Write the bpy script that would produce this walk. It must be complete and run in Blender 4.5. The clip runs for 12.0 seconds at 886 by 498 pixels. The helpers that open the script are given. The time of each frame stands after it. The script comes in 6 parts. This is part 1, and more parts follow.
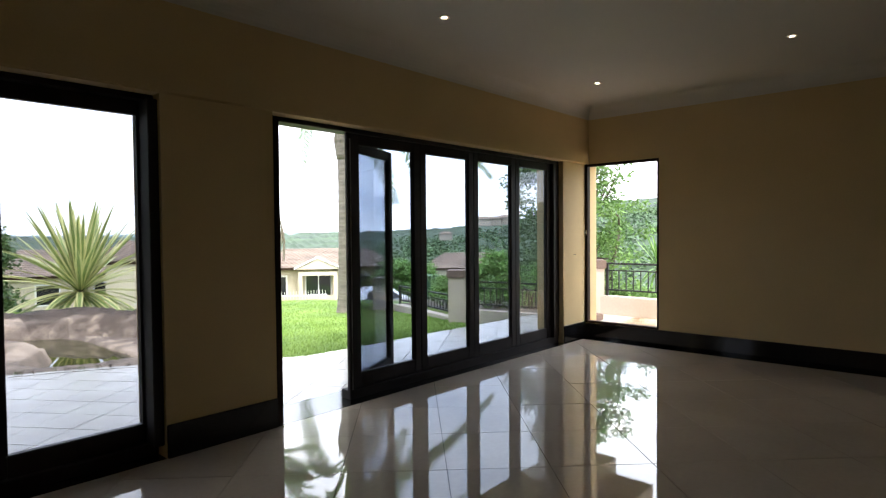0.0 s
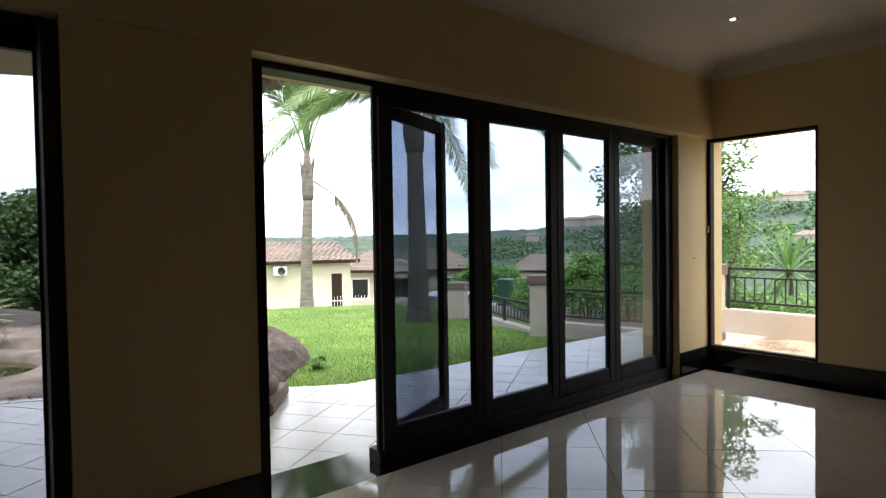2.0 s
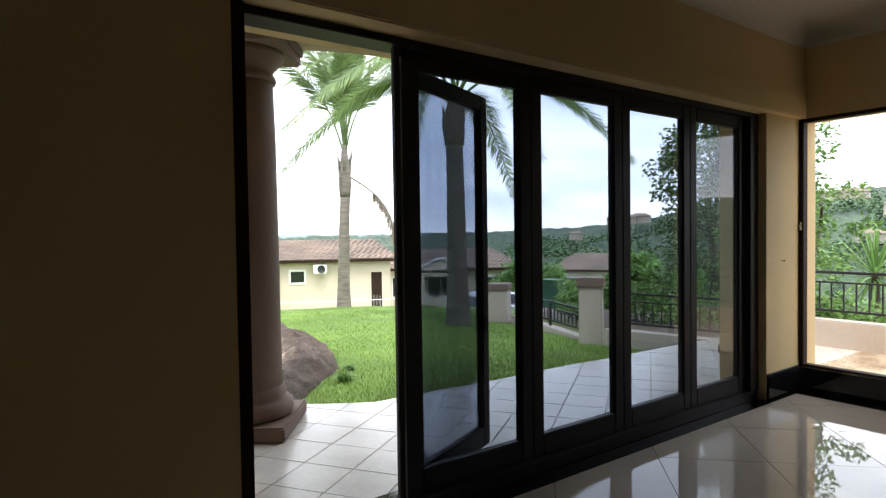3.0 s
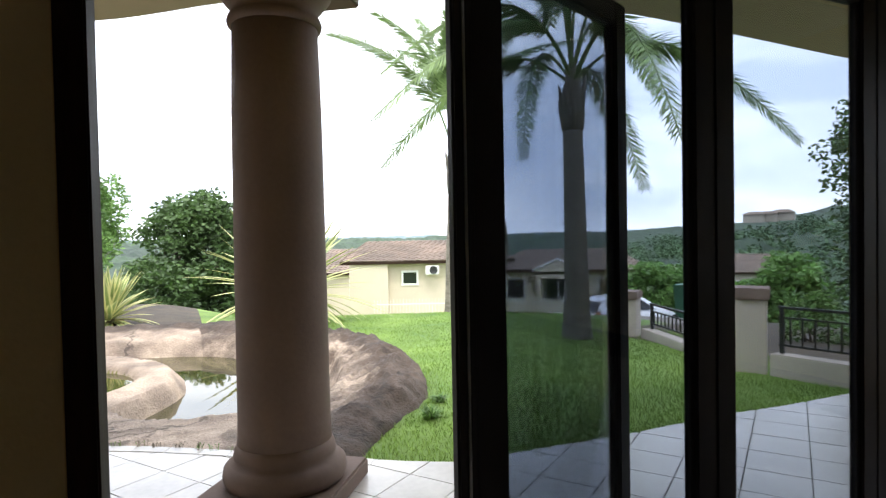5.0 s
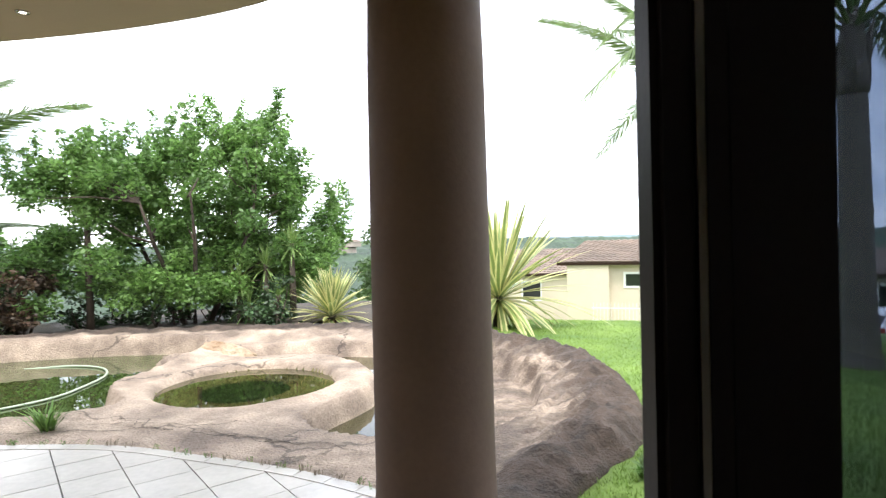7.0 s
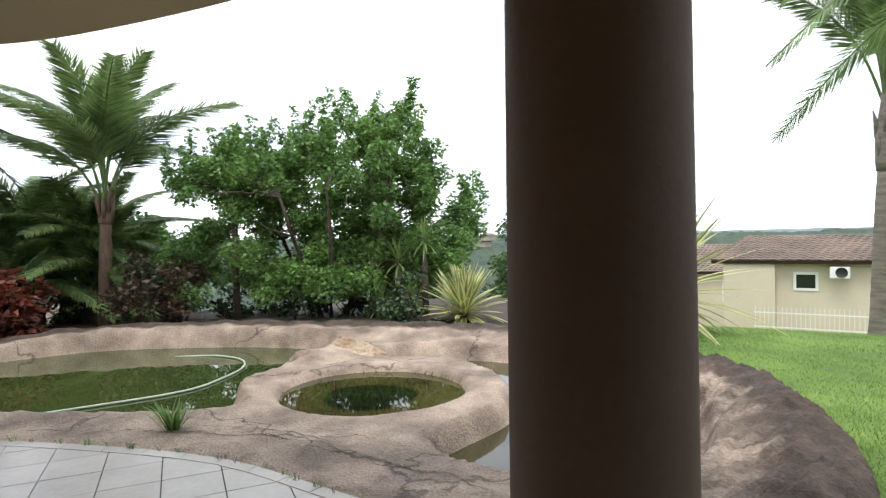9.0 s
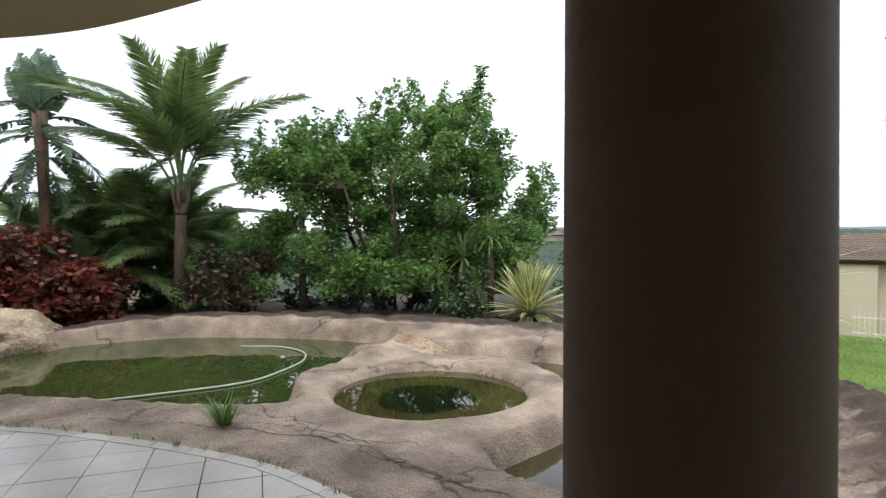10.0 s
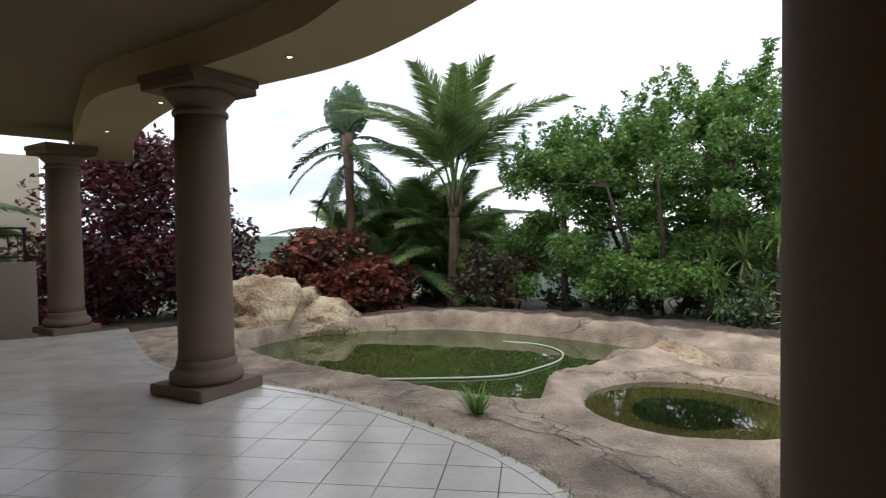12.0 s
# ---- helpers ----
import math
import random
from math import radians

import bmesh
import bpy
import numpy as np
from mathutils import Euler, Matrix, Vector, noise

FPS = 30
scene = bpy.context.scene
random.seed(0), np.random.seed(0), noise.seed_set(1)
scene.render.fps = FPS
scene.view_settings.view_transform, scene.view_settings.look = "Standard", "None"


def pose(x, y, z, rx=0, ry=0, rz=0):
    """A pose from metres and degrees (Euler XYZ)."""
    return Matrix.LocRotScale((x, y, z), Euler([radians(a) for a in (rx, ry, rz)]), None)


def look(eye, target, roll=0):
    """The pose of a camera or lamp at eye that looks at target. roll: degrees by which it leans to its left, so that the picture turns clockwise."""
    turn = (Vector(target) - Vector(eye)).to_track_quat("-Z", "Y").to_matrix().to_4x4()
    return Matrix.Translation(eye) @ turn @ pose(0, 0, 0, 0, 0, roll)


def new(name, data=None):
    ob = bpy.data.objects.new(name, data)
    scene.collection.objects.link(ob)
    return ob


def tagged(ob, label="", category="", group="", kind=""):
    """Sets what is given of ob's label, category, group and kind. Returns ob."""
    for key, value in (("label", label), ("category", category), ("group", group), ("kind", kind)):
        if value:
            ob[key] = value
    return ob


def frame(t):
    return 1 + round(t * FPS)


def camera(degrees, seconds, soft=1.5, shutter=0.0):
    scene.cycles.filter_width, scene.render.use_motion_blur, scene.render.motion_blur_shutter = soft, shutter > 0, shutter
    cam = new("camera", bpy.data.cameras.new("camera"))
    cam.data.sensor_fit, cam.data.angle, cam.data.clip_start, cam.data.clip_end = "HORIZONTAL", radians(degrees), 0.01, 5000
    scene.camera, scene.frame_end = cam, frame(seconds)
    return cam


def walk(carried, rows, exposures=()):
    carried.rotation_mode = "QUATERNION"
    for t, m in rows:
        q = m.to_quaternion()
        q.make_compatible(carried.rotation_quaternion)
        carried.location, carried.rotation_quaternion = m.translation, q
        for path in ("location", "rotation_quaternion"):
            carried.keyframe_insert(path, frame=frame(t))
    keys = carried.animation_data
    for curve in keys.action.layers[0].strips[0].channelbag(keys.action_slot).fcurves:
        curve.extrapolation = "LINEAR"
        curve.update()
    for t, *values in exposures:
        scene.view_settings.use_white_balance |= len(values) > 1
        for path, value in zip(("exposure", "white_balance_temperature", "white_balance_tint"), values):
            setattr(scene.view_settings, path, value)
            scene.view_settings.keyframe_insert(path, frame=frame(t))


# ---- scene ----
# ---- camera and walk ----
cam = camera(74.3, 12.0, soft=1.3, shutter=0.2)
PATH = [
    (0, (0.759, 0.408, 1.355), (2.245, 1.745, 1.298), -0.5),
    (0.5, (1.079, 0.627, 1.338), (2.546, 1.985, 1.283), -0.6),
    (1, (1.372, 0.83, 1.319), (2.772, 2.258, 1.269), -0.6),
    (1.5, (1.629, 1.08, 1.327), (2.973, 2.56, 1.276), -0.7),
    (2, (1.921, 1.31, 1.321), (3.195, 2.851, 1.273), -0.9),
    (2.5, (2.172, 1.556, 1.315), (3.368, 3.158, 1.263), -0.9),
    (3, (2.384, 1.853, 1.315), (3.545, 3.481, 1.263), -0.8),
    (3.2, (2.486, 1.951, 1.313), (3.621, 3.597, 1.259), -0.9),
    (4.8, (3.111, 2.812, 1.31), (3.991, 4.607, 1.263), -1.1),
    (5.5, (3.331, 3.133, 1.309), (3.983, 5.023, 1.264), -1.1),
    (6, (3.445, 3.36, 1.307), (3.982, 5.286, 1.266), -1.2),
    (6.5, (3.543, 3.588, 1.303), (3.869, 5.561, 1.268), -1.3),
    (7, (3.596, 3.752, 1.306), (3.687, 5.75, 1.274), -1.5),
    (7.5, (3.598, 3.921, 1.307), (3.55, 5.921, 1.279), -1.6),
    (9.5, (3.522, 4.702, 1.329), (3.059, 6.647, 1.276), -0.8),
    (10, (3.537, 4.868, 1.332), (2.938, 6.776, 1.27), -0.5),
    (10.5, (3.551, 4.971, 1.308), (2.671, 6.766, 1.253), -0.9),
    (11, (3.575, 5.016, 1.309), (2.469, 6.681, 1.255), -0.9),
    (11.5, (3.603, 5.03, 1.309), (2.345, 6.584, 1.257), -0.9),
    (12, (3.66, 5.019, 1.308), (2.282, 6.468, 1.261), -1.0),
]
EXPOSURES = [(0, 2.1), (1.5, 1.8), (3, 1.5), (5.5, 1.42), (6.5, 1.55), (7.5, 1.3), (9.5, 0.48), (12, 0.2)]
walk(cam, [(t, look(eye, target, roll)) for t, eye, target, roll in PATH], EXPOSURES)

# ---- sky and sun ----
world = bpy.data.worlds.new("overcast_sky")
scene.world = world
world.use_nodes = True
wn, wl = world.node_tree.nodes, world.node_tree.links
wn.clear()
w_out, w_bg = wn.new("ShaderNodeOutputWorld"), wn.new("ShaderNodeBackground")
w_sky = wn.new("ShaderNodeTexSky")
w_sky.sky_type, w_sky.sun_disc = "NISHITA", False
w_sky.sun_elevation, w_sky.sun_rotation = radians(58), radians(200)
w_sky.air_density, w_sky.dust_density, w_sky.ozone_density = 1.0, 3.0, 1.0
w_tc, w_map, w_noise = wn.new("ShaderNodeTexCoord"), wn.new("ShaderNodeMapping"), wn.new("ShaderNodeTexNoise")
w_map.inputs["Scale"].default_value = (1.0, 1.0, 3.2)
w_noise.inputs["Scale"].default_value, w_noise.inputs["Detail"].default_value = 2.6, 7.0
w_noise.inputs["Roughness"].default_value = 0.55
w_ramp, w_mix = wn.new("ShaderNodeValToRGB"), wn.new("ShaderNodeMix")
w_ramp.color_ramp.elements[0].position, w_ramp.color_ramp.elements[1].position = 0.36, 0.66
w_ramp.color_ramp.elements[0].color = (8.4, 9.4, 11.4, 1)
w_ramp.color_ramp.elements[1].color = (16.4, 16.6, 17.2, 1)
w_mix.data_type = "RGBA"
w_mix.inputs[0].default_value = 0.86
wl.new(w_tc.outputs["Generated"], w_map.inputs[0])
wl.new(w_map.outputs[0], w_noise.inputs["Vector"])
wl.new(w_noise.outputs[0], w_ramp.inputs[0])
wl.new(w_sky.outputs[0], w_mix.inputs[6])
wl.new(w_ramp.outputs[0], w_mix.inputs[7])
wl.new(w_mix.outputs[2], w_bg.inputs[0])
w_bg.inputs[1].default_value = 0.1
wl.new(w_bg.outputs[0], w_out.inputs[0])
sun = new("sun", bpy.data.lights.new("sun", "SUN"))
sun.data.energy, sun.data.angle, sun.data.color = 1.0, radians(18), (1.0, 0.96, 0.9)
sun.matrix_world = look((-6, -14, 30), (0, 0, 0))


# ---- materials ----
def mat(name, colour, rough=0.6, vary=0.15, scale=6.0, fine=60.0, bump=0.1, second=None, metal=0.0, island=0.0, stretch=None, spec=0.5, rnd=0.0, translucent=0.0, deep=0.02):
    """A surface: base colour broken up by a coarse and a fine noise, with fine relief."""
    m = bpy.data.materials.new(name)
    m.use_nodes = True
    nt = m.node_tree
    n, k = nt.nodes, nt.links
    b = n["Principled BSDF"]
    b.inputs["Metallic"].default_value = metal
    b.inputs["Specular IOR Level"].default_value = spec
    tc = n.new("ShaderNodeTexCoord")
    geo = n.new("ShaderNodeNewGeometry")
    src = geo.outputs["Position"]
    if stretch:
        mp = n.new("ShaderNodeMapping")
        mp.inputs["Scale"].default_value = stretch
        k.new(src, mp.inputs[0])
        src = mp.outputs[0]
    a, f = n.new("ShaderNodeTexNoise"), n.new("ShaderNodeTexNoise")
    a.inputs["Scale"].default_value, a.inputs["Detail"].default_value = scale, 6.0
    f.inputs["Scale"].default_value, f.inputs["Detail"].default_value = fine, 4.0
    k.new(src, a.inputs["Vector"])
    k.new(src, f.inputs["Vector"])
    ramp = n.new("ShaderNodeValToRGB")
    lo = second or tuple(c * (1 - vary) for c in colour)
    hi = tuple(min(1.0, c * (1 + vary * 0.6)) for c in colour)
    ramp.color_ramp.elements[0].position, ramp.color_ramp.elements[1].position = 0.32, 0.68
    ramp.color_ramp.elements[0].color, ramp.color_ramp.elements[1].color = (*lo, 1), (*hi, 1)
    k.new(a.outputs[0], ramp.inputs[0])
    mul = n.new("ShaderNodeMix")
    mul.data_type, mul.blend_type = "RGBA", "MULTIPLY"
    mul.inputs[0].default_value = 1.0
    fr = n.new("ShaderNodeMapRange")
    fr.inputs[1].default_value, fr.inputs[2].default_value = 0.25, 0.75
    fr.inputs[3].default_value, fr.inputs[4].default_value = 1 - vary * 0.8, 1.0
    k.new(f.outputs[0], fr.inputs[0])
    k.new(ramp.outputs[0], mul.inputs[6])
    k.new(fr.outputs[0], mul.inputs[7])
    col = mul.outputs[2]
    if island or rnd:
        hs = n.new("ShaderNodeHueSaturation")
        mr = n.new("ShaderNodeMapRange")
        w = island or rnd
        mr.inputs[3].default_value, mr.inputs[4].default_value = 1 - w, 1 + w
        if island:
            k.new(geo.outputs["Random Per Island"], mr.inputs[0])
        else:
            oi = n.new("ShaderNodeObjectInfo")
            k.new(oi.outputs["Random"], mr.inputs[0])
        k.new(mr.outputs[0], hs.inputs["Value"])
        k.new(col, hs.inputs["Color"])
        col = hs.outputs[0]
    k.new(col, b.inputs["Base Color"])
    rr = n.new("ShaderNodeMapRange")
    rr.inputs[3].default_value, rr.inputs[4].default_value = max(0.01, rough * 0.8), min(1.0, rough * 1.2)
    k.new(a.outputs[0], rr.inputs[0])
    k.new(rr.outputs[0], b.inputs["Roughness"])
    if bump:
        bp = n.new("ShaderNodeBump")
        bp.inputs["Strength"].default_value, bp.inputs["Distance"].default_value = bump, deep
        ad = n.new("ShaderNodeMath")
        k.new(a.outputs[0], ad.inputs[0])
        k.new(f.outputs[0], ad.inputs[1])
        k.new(ad.outputs[0], bp.inputs["Height"])
        k.new(bp.outputs[0], b.inputs["Normal"])
    if translucent:
        tr, mx = n.new("ShaderNodeBsdfTranslucent"), n.new("ShaderNodeMixShader")
        k.new(col, tr.inputs[0])
        mx.inputs[0].default_value = translucent
        k.new(b.outputs[0], mx.inputs[1])
        k.new(tr.outputs[0], mx.inputs[2])
        k.new(mx.outputs[0], n["Material Output"].inputs[0])
    return m


def clear_mat(name, tint, rough=0.0, base=0.03, wave=0.0):
    """A see-through sheet: tinted pass-through with a gloss that grows at glancing angles."""
    m = bpy.data.materials.new(name)
    m.use_nodes = True
    n, k = m.node_tree.nodes, m.node_tree.links
    n.remove(n["Principled BSDF"])
    t, g, mx, lw = n.new("ShaderNodeBsdfTransparent"), n.new("ShaderNodeBsdfGlossy"), n.new("ShaderNodeMixShader"), n.new("ShaderNodeLayerWeight")
    t.inputs[0].default_value = (*[c ** 0.5 for c in tint], 1)
    g.inputs["Roughness"].default_value = rough
    pw, sc = n.new("ShaderNodeMath"), n.new("ShaderNodeMapRange")
    pw.operation, pw.inputs[1].default_value = "POWER", 5.0
    sc.inputs[3].default_value = base
    lw.inputs[0].default_value = 0.5
    if wave:
        nz, bp, geo = n.new("ShaderNodeTexNoise"), n.new("ShaderNodeBump"), n.new("ShaderNodeNewGeometry")
        nz.inputs["Scale"].default_value, nz.inputs["Detail"].default_value = 2.2, 3.0
        bp.inputs["Strength"].default_value, bp.inputs["Distance"].default_value = wave, 0.02
        k.new(geo.outputs["Position"], nz.inputs["Vector"])
        k.new(nz.outputs[0], bp.inputs["Height"])
        k.new(bp.outputs[0], g.inputs["Normal"])
    k.new(lw.outputs["Facing"], pw.inputs[0])
    k.new(pw.outputs[0], sc.inputs[0])
    k.new(sc.outputs[0], mx.inputs[0])
    k.new(t.outputs[0], mx.inputs[1])
    k.new(g.outputs[0], mx.inputs[2])
    k.new(mx.outputs[0], n["Material Output"].inputs[0])
    return m


def cracked(m, scale=0.5, width=0.012, least=0.45):
    """Thin dark wandering cracks over a rock surface."""
    n, k = m.node_tree.nodes, m.node_tree.links
    b = n["Principled BSDF"]
    geo, nz, ad, vo = n.new("ShaderNodeNewGeometry"), n.new("ShaderNodeTexNoise"), n.new("ShaderNodeMix"), n.new("ShaderNodeTexVoronoi")
    nz.inputs["Scale"].default_value, nz.inputs["Detail"].default_value = 2.4, 5.0
    ad.data_type = "RGBA"
    ad.inputs[0].default_value = 0.45
    vo.feature = "DISTANCE_TO_EDGE"
    vo.inputs["Scale"].default_value = scale
    k.new(geo.outputs["Position"], nz.inputs["Vector"])
    k.new(geo.outputs["Position"], ad.inputs[6])
    k.new(nz.outputs["Color"], ad.inputs[7])
    k.new(ad.outputs[2], vo.inputs["Vector"])
    mr, mu = n.new("ShaderNodeMapRange"), n.new("ShaderNodeMix")
    mr.inputs[1].default_value, mr.inputs[2].default_value = width * 0.3, width
    mr.inputs[3].default_value = least
    mu.data_type, mu.blend_type = "RGBA", "MULTIPLY"
    mu.inputs[0].default_value = 1.0
    k.new(vo.outputs["Distance"], mr.inputs[0])
    old = b.inputs["Base Color"].links[0].from_socket
    k.new(old, mu.inputs[6])
    k.new(mr.outputs[0], mu.inputs[7])
    k.new(mu.outputs[2], b.inputs["Base Color"])
    return m


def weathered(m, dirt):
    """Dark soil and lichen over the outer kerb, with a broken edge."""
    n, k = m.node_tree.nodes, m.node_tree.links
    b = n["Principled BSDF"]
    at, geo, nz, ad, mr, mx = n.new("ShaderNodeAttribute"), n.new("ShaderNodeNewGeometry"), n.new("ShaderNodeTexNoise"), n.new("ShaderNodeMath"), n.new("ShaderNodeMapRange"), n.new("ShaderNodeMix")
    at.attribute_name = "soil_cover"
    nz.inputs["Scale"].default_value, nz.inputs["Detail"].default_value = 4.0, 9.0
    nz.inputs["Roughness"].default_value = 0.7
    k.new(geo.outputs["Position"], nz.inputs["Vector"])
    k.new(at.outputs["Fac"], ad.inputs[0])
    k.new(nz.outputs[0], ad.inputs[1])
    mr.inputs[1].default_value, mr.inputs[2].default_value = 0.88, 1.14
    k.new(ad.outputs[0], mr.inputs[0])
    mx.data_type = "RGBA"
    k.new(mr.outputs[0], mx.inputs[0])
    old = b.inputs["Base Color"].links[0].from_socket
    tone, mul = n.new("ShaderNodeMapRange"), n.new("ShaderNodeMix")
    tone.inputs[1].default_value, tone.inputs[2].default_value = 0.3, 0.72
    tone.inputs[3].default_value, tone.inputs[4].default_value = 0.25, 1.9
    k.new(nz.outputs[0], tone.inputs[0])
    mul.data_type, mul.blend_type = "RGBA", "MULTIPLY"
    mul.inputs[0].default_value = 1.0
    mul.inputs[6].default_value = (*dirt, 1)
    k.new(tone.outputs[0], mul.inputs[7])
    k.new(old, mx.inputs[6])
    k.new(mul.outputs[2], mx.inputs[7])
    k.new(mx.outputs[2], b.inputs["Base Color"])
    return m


def glow_mat(name, colour, strength):
    m = bpy.data.materials.new(name)
    m.use_nodes = True
    b = m.node_tree.nodes["Principled BSDF"]
    b.inputs["Base Color"].default_value = (*colour, 1)
    b.inputs["Emission Color"].default_value = (*colour, 1)
    b.inputs["Emission Strength"].default_value = strength
    return m


